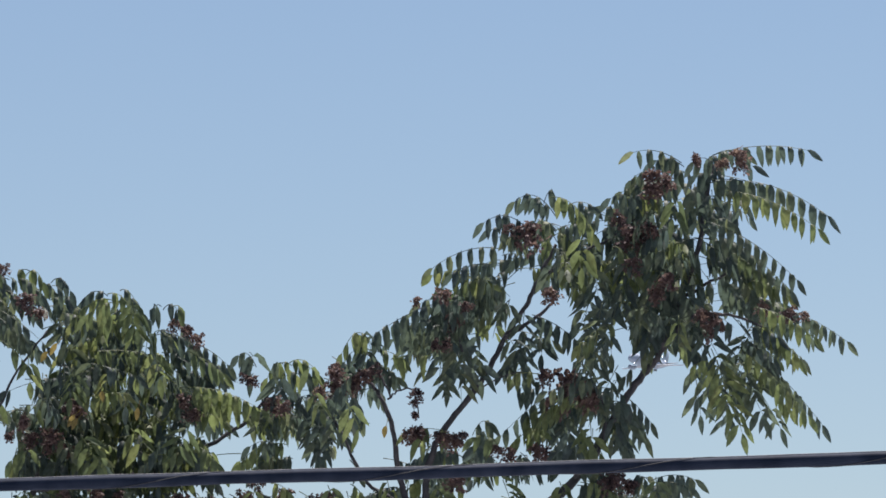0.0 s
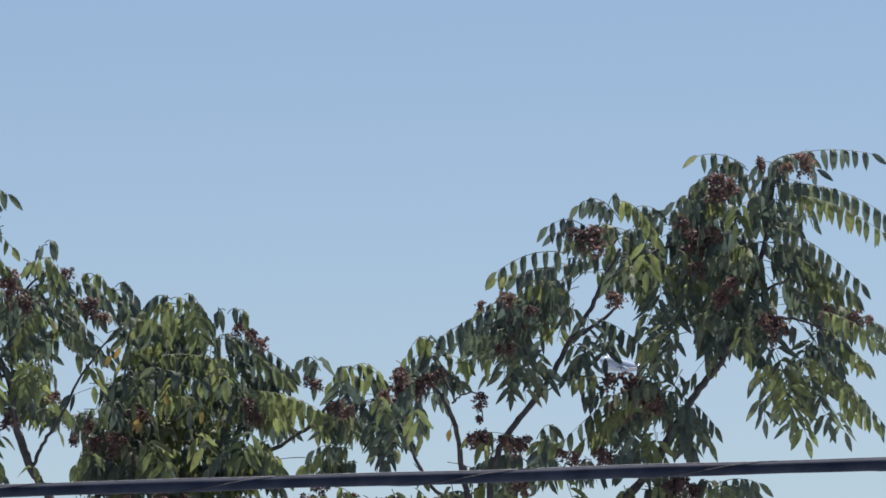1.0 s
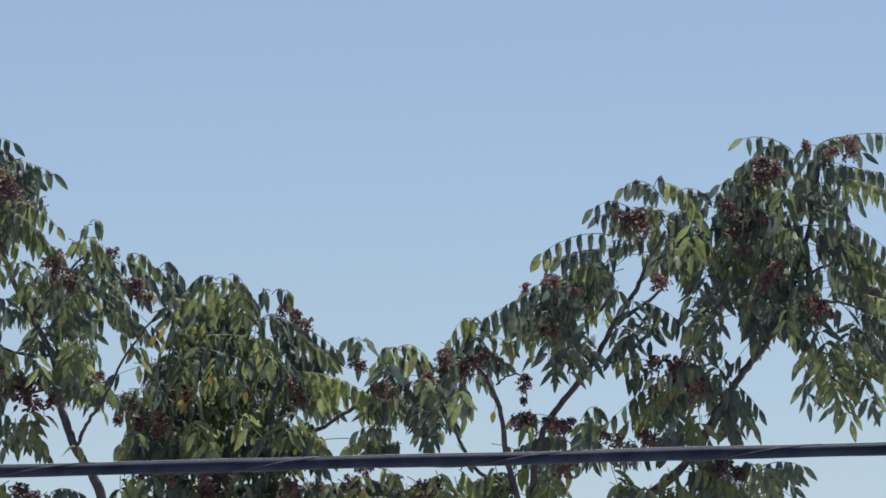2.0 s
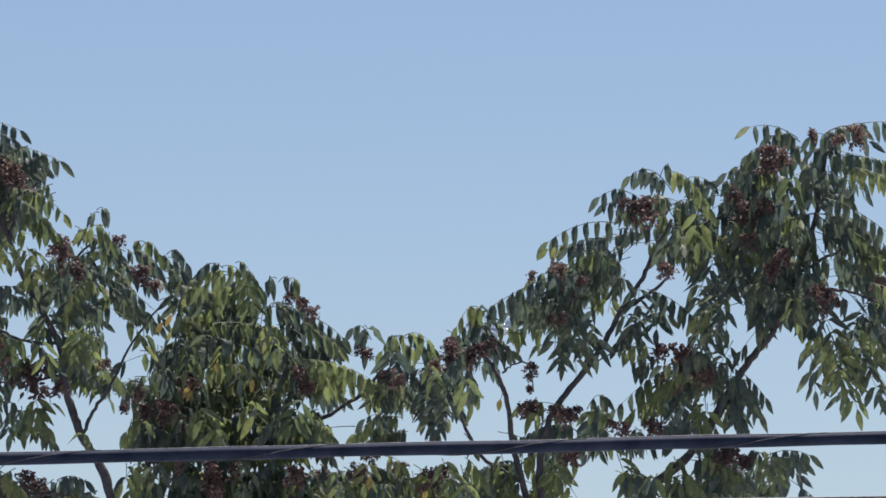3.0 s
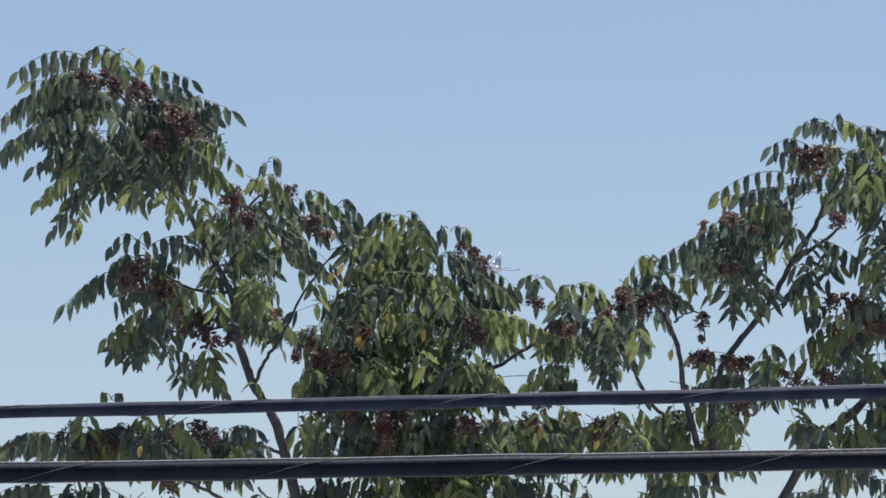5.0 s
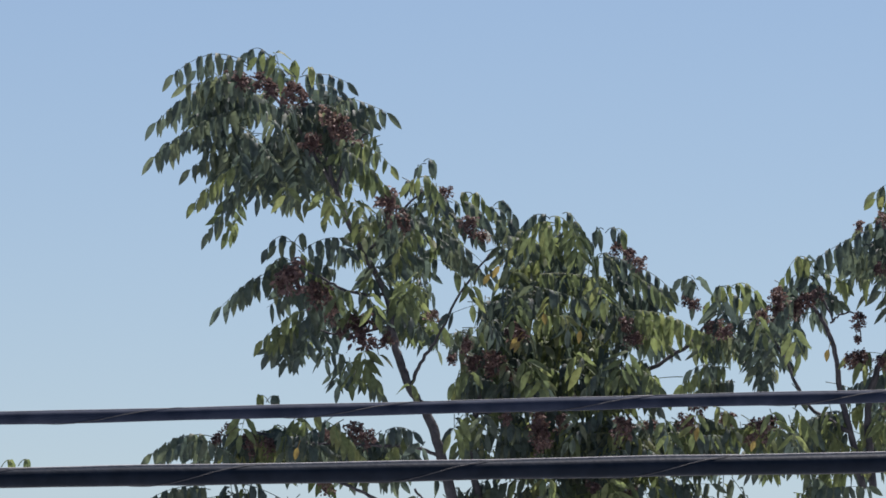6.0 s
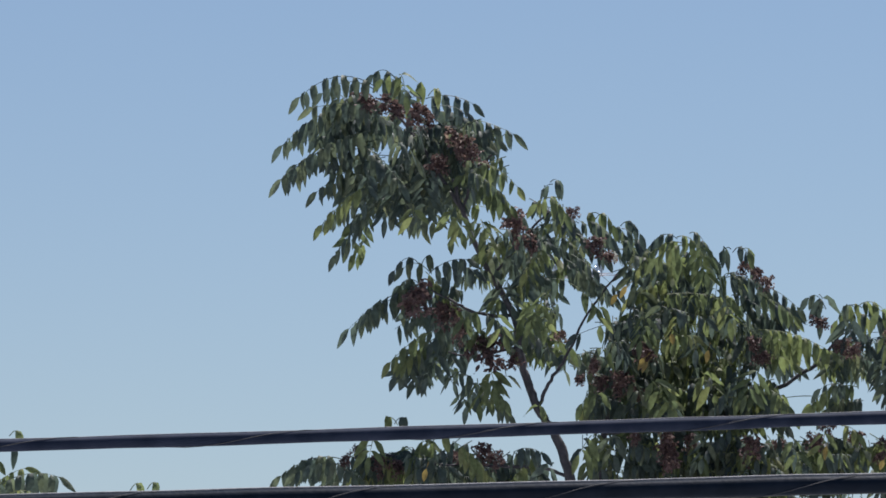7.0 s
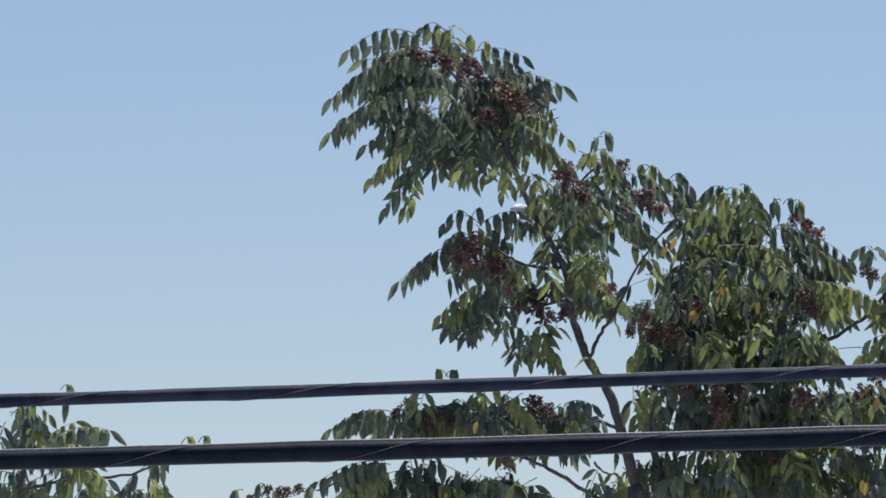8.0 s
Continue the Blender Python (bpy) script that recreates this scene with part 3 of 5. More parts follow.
shoot(right_tree, [
    (0.97, 28.02, 7.49, 166, 0.23, 0.13, 0), (0.98, 28.06, 7.48, 166, 0.14, 0.15, 0), (1.1, 28.08, 7.53, 3, 0.41, 0.07, 0),
    (1.07, 28.13, 7.51, 15, 0.19, 0.15, 0), (1.07, 28.06, 7.41, -14, 0.54, 0.12, 0), (1.14, 27.87, 7.36, -23, 0.43, 0.08, 1),
    (1.11, 27.96, 7.46, 163, 0.12, 0.3, 0), (0.94, 28.13, 7.41, -172, 0.24, 0.12, 0), (0.91, 28.03, 7.37, -164, 0.25, 0.12, 0),
    (0.84, 28.12, 7.46, -159, 0.1, 0.2, 0), (0.79, 27.84, 7.31, 172, 0.14, 0.2, 0), (0.94, 27.71, 7.32, -101, 0.12, 0, 1)])
shoot(right_tree, [
    (1.02, 27.99, 7.4, -84, 0.21, 0, 0), (1.09, 28, 7.38, -86, 0.16, 0, 0), (1.05, 27.8, 7.23, -33, 0.47, 0.08, 0),
    (1.11, 27.88, 7.18, -38, 0.39, 0.06, 0), (1.09, 27.9, 7.23, 0, 0.11, 0.25, 0), (1.06, 28.12, 7.18, -40, 0.25, 0.08, 0),
    (1.17, 27.82, 7.1, -41, 0.24, 0.06, 1), (1.24, 27.83, 6.99, -21, 0.19, 0.1, 1), (1.28, 28.02, 6.92, -23, 0.42, 0.07, 0),
    (1.24, 27.59, 6.86, -26, 0.29, 0.08, 1), (1.27, 27.85, 6.82, -41, 0.24, 0.06, 1), (1.24, 27.88, 6.81, -33, 0.19, 0.1, 0)])
shoot(right_tree, [
    (1.28, 28.14, 6.84, -124, 0.17, 0.05, 0), (1.19, 28.11, 6.79, -45, 0.53, 0.05, 0), (1.2, 27.9, 6.72, -44, 0.41, 0.04, 1),
    (1.16, 27.99, 6.73, -57, 0.41, 0.05, 0), (1.17, 28.04, 6.69, -62, 0.31, 0.04, 0), (1.08, 27.87, 6.72, -70, 0.39, 0.03, 1),
    (1.11, 28.04, 6.69, -76, 0.28, 0.02, 0), (1.05, 28.14, 6.7, -69, 0.32, 0.03, 0), (1.02, 28.11, 6.67, -82, 0.23, 0.02, 0),
    (1.06, 27.65, 6.65, -151, 0.14, 0.12, 1), (0.94, 27.61, 6.83, -90, 0.23, 0.02, 1), (0.97, 27.82, 6.83, -61, 0.18, 0.05, 0)])
shoot(right_tree, [
    (1.02, 27.91, 6.84, -60, 0.23, 0.05, 0), (0.93, 28.01, 6.92, -109, 0.15, 0.03, 0), (1.08, 27.8, 6.85, -31, 0.13, 0.08, 0),
    (0.88, 28.04, 6.87, -117, 0.15, 0.03, 0), (0.9, 27.67, 6.77, -77, 0.15, 0.02, 1), (0.71, 28.09, 6.58, -39, 0.3, 0.12, 0),
    (0.7, 27.97, 6.55, -41, 0.21, 0.1, 0), (0.67, 27.91, 6.49, -64, 0.1, 0.05, 0), (0.52, 27.97, 6.57, -146, 0.37, 0.09, 0),
    (0.54, 27.8, 6.53, -143, 0.34, 0.08, 1), (0.4, 27.89, 6.49, -135, 0.18, 0.08, 1), (0.49, 28.06, 6.51, -90, 0.16, 0.02, 0)])
shoot(right_tree, [
    (0.46, 28.1, 7.28, 159, 0.21, 0.3, 0), (0.42, 27.81, 7.27, 153, 0.12, 0.3, 0), (0.41, 28.08, 7.33, 41, 0.07, 0.5, 0),
    (0.43, 27.68, 7.31, -41, 0.26, 0.2, 1), (0.49, 27.8, 7.28, 5, 0.14, 0.2, 0), (0.33, 27.82, 7.21, 175, 0.19, 0.22, 0),
    (0.32, 27.86, 7.18, 171, 0.15, 0.15, 0), (0.24, 28.13, 7.15, -164, 0.32, 0.12, 0), (0.2, 27.87, 7.06, -166, 0.19, 0.1, 0),
    (0.17, 28.06, 7.01, 174, 0.24, 0.14, 1), (0.15, 28.13, 7, -170, 0.14, 0.12, 0), (0.1, 27.92, 6.93, -174, 0.22, 0.12, 0)])
shoot(right_tree, [
    (0.05, 27.92, 6.93, -155, 0.4, 0.06, 0), (0.11, 27.98, 6.9, -158, 0.37, 0.06, 0), (0.14, 28.07, 6.88, -158, 0.31, 0.06, 0),
    (0.15, 27.84, 6.92, -146, 0.25, 0.06, 0), (0.22, 28.06, 6.97, -146, 0.17, 0.06, 0), (0.24, 28.08, 7.02, -135, 0.13, 0.06, 0),
    (-0.29, 27.85, 6.74, -160, 0.15, 0.5, 1), (-0.31, 27.88, 6.75, 164, 0.08, 0.3, 1), (-0.33, 27.92, 6.78, -61, 0.12, 0.25, 0),
    (-0.27, 28.01, 6.72, -15, 0.13, 0.12, 1), (-0.21, 27.92, 6.68, 0, 0.06, 0.12, 1), (-0.04, 27.74, 6.68, -161, 0.09, 0.15, 1)])
shoot(right_tree, [
    (-0.33, 27.91, 6.75, -69, 0.1, 0.1, 0), (0, 27.86, 6.76, -95, 0.26, 0, 0), (0.06, 27.83, 6.78, -87, 0.31, 0, 0),
    (0.14, 27.85, 6.8, -86, 0.24, 0, 0), (0.11, 28.04, 6.76, -84, 0.16, 0, 0), (0.04, 28.15, 6.7, -99, 0.14, 0, 0),
    (-0.05, 27.86, 6.65, -116, 0.08, 0, 0), (0.39, 27.82, 6.61, -170, 0.18, 0.12, 1), (0.35, 27.99, 6.75, -137, 0.17, 0.08, 0),
    (0.32, 27.94, 6.79, -85, 0.14, 0, 0), (0.26, 27.88, 6.77, -58, 0.11, 0.05, 0), (0.36, 28.01, 6.87, -32, 0.26, 0.08, 0)])
shoot(right_tree, [
    (0.4, 28.09, 6.85, -90, 0.16, 0.02, 0), (0.33, 27.96, 6.89, -96, 0.12, 0, 0), (0.62, 27.95, 6.97, -114, 0.21, 0.03, 0),
    (0.64, 27.82, 6.9, -100, 0.26, 0.02, 0), (0.69, 28.12, 6.86, -72, 0.19, 0.02, 0), (0.7, 27.81, 6.9, -104, 0.19, 0.02, 0),
    (0.87, 27.97, 6.77, -88, 0.16, 0, 0), (0.86, 28.09, 6.77, -129, 0.22, 0.05, 0), (0.79, 27.85, 6.9, -96, 0.11, 0.02, 0),
    (0.52, 28.06, 7.15, -83, 0.19, 0.02, 1), (0.61, 28.02, 7.06, -81, 0.14, 0.02, 0), (0.69, 27.83, 7.13, -50, 0.18, 0.15, 1)])
shoot(right_tree, [
    (0.84, 27.95, 7.09, -70, 0.2, 0.03, 0), (0.56, 27.85, 7.18, -90, 0.16, 0.02, 1), (0.45, 27.9, 7.07, -111, 0.1, 0.03, 0),
    (0.27, 27.96, 6.93, -104, 0.09, 0.03, 0), (0.22, 28.15, 6.86, -104, 0.1, 0.03, 1), (0.12, 28.14, 6.39, 39, 0.11, 0.3, 0),
    (0.13, 27.96, 6.35, 36, 0.08, 0.3, 0), (0.08, 27.97, 6.35, 171, 0.25, 0.15, 1), (-0.05, 27.72, 6.32, 166, 0.09, 0.15, 1),
    (0.22, 27.69, 6.32, 163, 0.12, 0.2, 1), (0.33, 27.93, 6.34, 45, 0.1, 0.2, 1), (0.5, 28.14, 6.4, -41, 0.11, 0.15, 0)])
shoot(right_tree, [
    (0.6, 27.77, 6.39, -90, 0.09, 0, 1), (0.84, 27.92, 6.19, 1, 0.2, 0.12, 0), (0.83, 27.83, 6.17, -5, 0.19, 0.1, 0),
    (0.83, 27.9, 6.19, 171, 0.07, 0.2, 0), (0.6, 28.07, 7, -99, 0.25, 0, 0), (0.67, 28.1, 6.97, -87, 0.28, 0, 0),
    (0.63, 27.93, 6.77, -97, 0.18, 0, 0), (0.81, 28.08, 6.88, -80, 0.19, 0, 0), (0.71, 28.07, 6.67, -117, 0.18, 0.02, 0),
    (0.74, 28.04, 7.03, -97, 0.19, 0, 0), (0.59, 28.03, 6.73, -106, 0.17, 0.02, 0), (0.63, 28.07, 6.58, -104, 0.19, 0.02, 0)])
shoot(right_tree, [
    (0.7, 27.93, 6.54, -96, 0.21, 0.02, 0), (0.76, 28.05, 6.49, -98, 0.17, 0.02, 0), (0.56, 27.9, 6.54, -60, 0.16, 0.03, 0),
    (0.49, 27.97, 6.55, -125, 0.18, 0.05, 0), (0.84, 28.07, 6.97, -82, 0.16, 0.02, 0), (0.95, 28.04, 7.06, -82, 0.16, 0.02, 0),
    (0.99, 27.9, 6.95, -74, 0.17, 0.02, 0), (0.91, 28.13, 7.18, -98, 0.16, 0.02, 0), (0.72, 28.03, 7.17, -82, 0.16, 0.02, 0),
    (1.23, 28, 7.35, -112, 0.12, 0.05, 0)])
shoot(middle_tree, [
    (-2.57, 27.8, 7.55, -173, 0.34, 0.2, 0), (-2.59, 27.99, 7.56, -178, 0.25, 0.18, 0), (-2.65, 27.89, 7.5, -150, 0.38, 0.1, 0),
    (-2.63, 28.04, 7.49, -158, 0.36, 0.1, 0), (-2.61, 27.96, 7.39, -153, 0.45, 0.07, 0), (-2.61, 28.09, 7.36, -163, 0.35, 0.08, 0),
    (-2.55, 28.03, 7.29, -153, 0.34, 0.07, 0), (-2.58, 28.08, 7.24, -161, 0.24, 0.08, 0), (-2.6, 27.67, 7.13, -139, 0.26, 0.06, 1),
    (-2.66, 28.06, 7.15, -134, 0.19, 0.05, 1), (-2.59, 27.92, 7.07, -129, 0.27, 0.04, 0), (-2.62, 28.1, 7.08, -121, 0.2, 0.04, 1)])
shoot(middle_tree, [
    (-2.62, 28.04, 7.28, -130, 0.18, 0.05, 0), (-2.56, 28.14, 7.5, -166, 0.19, 0.12, 0), (-2.46, 27.88, 7.56, 161, 0.12, 0.3, 1),
    (-2.47, 27.74, 7.59, -71, 0.12, 0.3, 1), (-2.44, 28.09, 7.54, 48, 0.06, 0.5, 1), (-2.35, 27.72, 7.5, 11, 0.06, 0.4, 1),
    (-2.51, 28.05, 7.61, 168, 0.12, 0.3, 0), (-2.39, 28.06, 7.53, -5, 0.22, 0.12, 0), (-2.35, 27.86, 7.47, -8, 0.17, 0.12, 0),
    (-2.31, 28.07, 7.45, -13, 0.31, 0.08, 0), (-2.32, 28, 7.4, -13, 0.21, 0.08, 0), (-2.34, 28.03, 7.44, -52, 0.15, 0.05, 0)])
shoot(middle_tree, [
    (-2.47, 27.95, 7.3, -100, 0.27, 0.02, 0), (-2.41, 28.02, 7.23, -83, 0.22, 0.02, 0), (-2.32, 28.07, 7.21, -102, 0.21, 0.02, 0),
    (-2.24, 28.02, 7.19, -102, 0.14, 0.02, 0), (-2.55, 28.05, 7.25, -100, 0.2, 0.02, 0), (-2.6, 27.81, 7.21, -94, 0.16, 0.02, 0),
    (-2.35, 27.86, 7.24, -104, 0.19, 0.02, 0), (-2.47, 27.95, 7.23, -86, 0.19, 0.02, 0), (-2.53, 28.03, 7.17, -98, 0.16, 0.02, 0),
    (-2.65, 27.88, 7.22, -95, 0.14, 0.03, 0), (-2.25, 27.79, 7.06, -108, 0.16, 0.02, 1), (-2.22, 27.56, 7.01, -73, 0.11, 0.02, 1)])
shoot(middle_tree, [
    (-2.25, 27.63, 7.03, -90, 0.14, 0, 1), (-2.4, 27.6, 7.05, -87, 0.1, 0, 1), (-2.36, 27.86, 7.1, -104, 0.09, 0.03, 0),
    (-2.15, 27.62, 7.22, -30, 0.22, 0.12, 1), (-2.17, 27.71, 7.19, -41, 0.23, 0.08, 1), (-2.16, 27.76, 7.15, -36, 0.16, 0.08, 1),
    (-2.16, 27.88, 7.12, -62, 0.1, 0.03, 1), (-2.19, 27.8, 7.22, -49, 0.14, 0.08, 0), (-2.13, 27.69, 6.99, -57, 0.08, 0.05, 1),
    (-1.81, 27.69, 7.08, -169, 0.13, 0.15, 1), (-1.87, 28.09, 7.18, -146, 0.07, 0.2, 0), (-1.87, 27.93, 7.17, -29, 0.08, 0.4, 0)])
shoot(middle_tree, [
    (-1.86, 27.56, 7.07, -39, 0.12, 0.2, 1), (-1.85, 27.83, 7.07, -81, 0.07, 0.1, 0), (-1.99, 27.99, 7.07, -124, 0.08, 0.1, 0),
    (-1.97, 27.92, 7.01, -99, 0.14, 0.02, 0), (-1.93, 28, 7, -74, 0.17, 0.02, 0), (-1.7, 28.14, 7.04, -18, 0.1, 0.45, 1),
    (-1.67, 27.95, 7.04, -162, 0.07, 0.3, 1), (-1.59, 28.02, 7, -22, 0.11, 0.4, 0), (-1.58, 27.93, 6.98, -37, 0.06, 0.2, 0),
    (-1.71, 27.85, 7, -35, 0.14, 0.15, 0), (-1.77, 28.01, 6.97, -40, 0.18, 0.08, 0), (-1.83, 28, 6.97, -52, 0.15, 0.08, 0)])
shoot(middle_tree, [
    (-2.4, 28.14, 6.77, -152, 0.39, 0.1, 0), (-2.41, 28.14, 6.74, -159, 0.26, 0.1, 0), (-2.41, 28.01, 6.85, -165, 0.13, 0.35, 0),
    (-2.36, 27.92, 6.81, 173, 0.13, 0.25, 0), (-2.41, 28.11, 6.85, 33, 0.06, 0.4, 0), (-2.35, 27.8, 6.79, 19, 0.19, 0.12, 0),
    (-2.28, 27.84, 6.81, 0, 0.13, 0.1, 0), (-2.34, 28, 6.77, 14, 0.09, 0.2, 0), (-2.34, 27.77, 6.55, -144, 0.23, 0.08, 1),
    (-2.34, 28.02, 6.55, -137, 0.22, 0.05, 0), (-2.37, 28.11, 6.5, -121, 0.16, 0.03, 0), (-2.31, 27.93, 6.49, -117, 0.15, 0.02, 0)])
shoot(middle_tree, [
    (-2.27, 27.95, 6.49, -101, 0.12, 0.02, 0), (-2.4, 27.88, 6.51, -117, 0.15, 0.03, 0), (-2.26, 27.9, 6.62, -129, 0.15, 0.06, 0),
    (-2.31, 28.14, 6.6, -63, 0.16, 0.05, 0), (-2.23, 27.93, 6.41, -125, 0.15, 0.05, 0), (-2.2, 28.14, 6.39, -102, 0.14, 0.02, 0),
    (-2.16, 27.87, 6.37, -84, 0.13, 0.02, 1), (-2.23, 27.89, 6.38, -14, 0.06, 0.2, 0), (-2.11, 27.89, 6.41, -72, 0.1, 0.03, 1),
    (-2.12, 27.7, 6.35, -45, 0.14, 0.08, 1), (-2.12, 27.89, 6.38, -80, 0.13, 0.03, 1), (-2.05, 27.9, 6.41, -79, 0.08, 0.02, 0)])
shoot(middle_tree, [
    (-1.87, 27.72, 6.3, -32, 0.11, 0.08, 1), (-1.89, 27.77, 6.27, -47, 0.08, 0.08, 1), (-1.9, 27.9, 6.28, -116, 0.06, 0.1, 1),
    (-1.68, 27.84, 6.33, -128, 0.11, 0.12, 1), (-1.68, 27.74, 6.32, -67, 0.09, 0.1, 1), (-1.73, 28.13, 6.34, -103, 0.1, 0.05, 1),
    (-1.74, 27.89, 6.39, -117, 0.08, 0.05, 0), (-1.8, 27.89, 6.85, -38, 0.26, 0.05, 0), (-1.78, 27.85, 6.87, -38, 0.26, 0.05, 0),
    (-1.83, 28.15, 6.86, -36, 0.24, 0.04, 0), (-1.85, 27.65, 6.71, -121, 0.18, 0.05, 1), (-1.88, 27.72, 6.69, -90, 0.15, 0.02, 1)])
shoot(middle_tree, [
    (-1.86, 28.01, 6.74, -71, 0.16, 0.06, 1), (-1.78, 27.84, 6.75, -44, 0.17, 0.08, 1), (-1.66, 27.66, 6.67, -85, 0.13, 0.02, 1),
    (-1.93, 27.67, 6.65, -99, 0.14, 0.02, 1), (-2.04, 27.99, 6.79, -117, 0.15, 0.04, 0), (-1.95, 27.96, 6.85, -108, 0.15, 0.03, 0),
    (-2.08, 27.93, 6.76, -59, 0.13, 0.05, 0), (-2.14, 28.06, 6.73, -149, 0.13, 0.1, 0), (-2.14, 27.76, 6.63, -154, 0.1, 0.1, 1),
    (-2.08, 27.64, 6.62, -64, 0.13, 0.04, 1), (-1.83, 28.12, 6.59, -111, 0.1, 0.03, 1), (-1.64, 27.74, 6.51, -104, 0.09, 0.03, 1)])
shoot(middle_tree, [
    (-2.73, 28.07, 6.06, -165, 0.29, 0.13, 0), (-2.73, 27.95, 6.03, -168, 0.21, 0.1, 0), (-2.6, 28, 6.11, -146, 0.15, 0.12, 0),
    (-2.57, 27.8, 6.14, -101, 0.12, 0.03, 1), (-2.49, 27.97, 6.19, 174, 0.09, 0.45, 1), (-2.5, 27.93, 6.19, 0, 0.06, 0.45, 0),
    (-2.4, 27.94, 6.14, -56, 0.08, 0.1, 1), (-2.31, 27.62, 6.12, -14, 0.09, 0.2, 1), (-2.76, 28.09, 5.86, -162, 0.31, 0.1, 0),
    (-2.71, 27.82, 5.83, -167, 0.26, 0.1, 0), (-2.65, 27.84, 5.81, -158, 0.3, 0.06, 1), (-2.7, 27.95, 5.78, -150, 0.16, 0.05, 0)])
shoot(middle_tree, [
    (-2.63, 27.9, 5.82, -129, 0.15, 0.04, 0), (-2.81, 28.07, 5.83, -149, 0.13, 0.08, 1), (-2.01, 27.85, 6.07, -2, 0.14, 0.15, 0),
    (-1.99, 27.97, 6.09, -129, 0.07, 0.15, 0), (-1.95, 27.99, 6.05, -13, 0.11, 0.12, 0), (-1.88, 27.97, 6.07, -22, 0.06, 0.1, 0),
    (-1.77, 27.67, 6.12, -109, 0.07, 0.1, 1), (-1.7, 28.01, 6.15, -72, 0.07, 0.03, 1), (-1.38, 27.57, 5.87, -45, 0.16, 0.1, 1),
    (-1.34, 28.09, 5.9, -117, 0.1, 0.08, 1), (-1.12, 27.78, 5.88, -59, 0.13, 0.1, 1), (-0.92, 28.05, 5.92, -72, 0.14, 0.05, 1)])
shoot(middle_tree, [
    (-0.86, 28.15, 5.92, -59, 0.13, 0.1, 1), (-1.01, 27.82, 5.88, -112, 0.12, 0.05, 1), (-2.21, 27.63, 5.76, -60, 0.09, 0.05, 1),
    (-2.35, 28.13, 5.79, -135, 0.13, 0.08, 0), (-2.28, 28.05, 5.78, -117, 0.1, 0.05, 0), (-1.87, 27.85, 5.82, -112, 0.12, 0.05, 0),
    (-1.81, 27.9, 5.82, -97, 0.09, 0.02, 1), (-3.31, 27.85, 5.73, -154, 0.08, 0.2, 0), (-3.24, 28.01, 5.76, -149, 0.08, 0.3, 0),
    (-3.02, 27.94, 5.75, -147, 0.08, 0.2, 0), (-3.15, 27.86, 5.74, -140, 0.06, 0.3, 0)])
shoot(left_tree, [
    (-4.25, 27.77, 6.03, 2, 0.18, 0.3, 1), (-4.25, 27.84, 6.08, -30, 0.16, 0.2, 0), (-4.23, 27.93, 6.07, -72, 0.16, 0.03, 0),
    (-4.02, 27.58, 6.12, -4, 0.08, 0.4, 1), (-4.1, 28, 6.1, -9, 0.06, 0.2, 0), (-4.2, 28.06, 5.9, 34, 0.24, 0.1, 1),
    (-4.14, 27.85, 5.91, 12, 0.32, 0.14, 0), (-4.13, 27.95, 5.9, 12, 0.22, 0.12, 0), (-4.05, 27.66, 5.88, 9, 0.14, 0.15, 1),
    (-4.3, 27.97, 6.02, -112, 0.12, 0.1, 0), (-4.23, 28.13, 6, -116, 0.1, 0.05, 0), (-4.11, 27.93, 5.76, 5, 0.26, 0.15, 0)])
shoot(left_tree, [
    (-3.93, 27.57, 5.79, -35, 0.19, 0.2, 1), (-3.94, 27.6, 5.76, -35, 0.14, 0.15, 1), (-4.09, 27.98, 5.79, -143, 0.12, 0.1, 0),
    (-3.82, 28.12, 5.78, 32, 0.23, 0.1, 0), (-3.77, 27.99, 5.79, -135, 0.11, 0.1, 0), (-3.69, 27.77, 5.77, -38, 0.11, 0.15, 1),
    (-3.55, 27.74, 5.91, 0, 0.07, 0.5, 1), (-3.49, 27.81, 5.92, -4, 0.07, 0.5, 1), (-3.7, 27.85, 5.81, 41, 0.12, 0.1, 0),
    (-3.97, 27.63, 5.77, -131, 0.1, 0.1, 1)])
shoot(middle_tree, [
    (-1.33, 27.81, 6.91, -151, 0.21, 0.2, 1), (-1.36, 28.05, 6.95, -161, 0.15, 0.3, 0), (-1.35, 27.78, 6.93, -36, 0.16, 0.25, 1),
    (-1.31, 28.03, 6.97, -45, 0.13, 0.3, 0), (-1.31, 27.58, 6.88, -153, 0.15, 0.1, 1), (-1.25, 27.76, 6.9, -80, 0.14, 0.05, 1),
    (-1.31, 28.11, 6.96, -80, 0.14, 0.05, 0), (-1.14, 27.97, 6.9, -133, 0.09, 0.4, 0), (-1.13, 27.91, 6.88, -32, 0.12, 0.45, 0),
    (-1.09, 27.83, 6.88, -34, 0.06, 0.4, 1), (-1.25, 27.8, 6.81, -73, 0.08, 0.1, 1), (-1.14, 27.85, 6.79, -134, 0.08, 0.25, 1)])
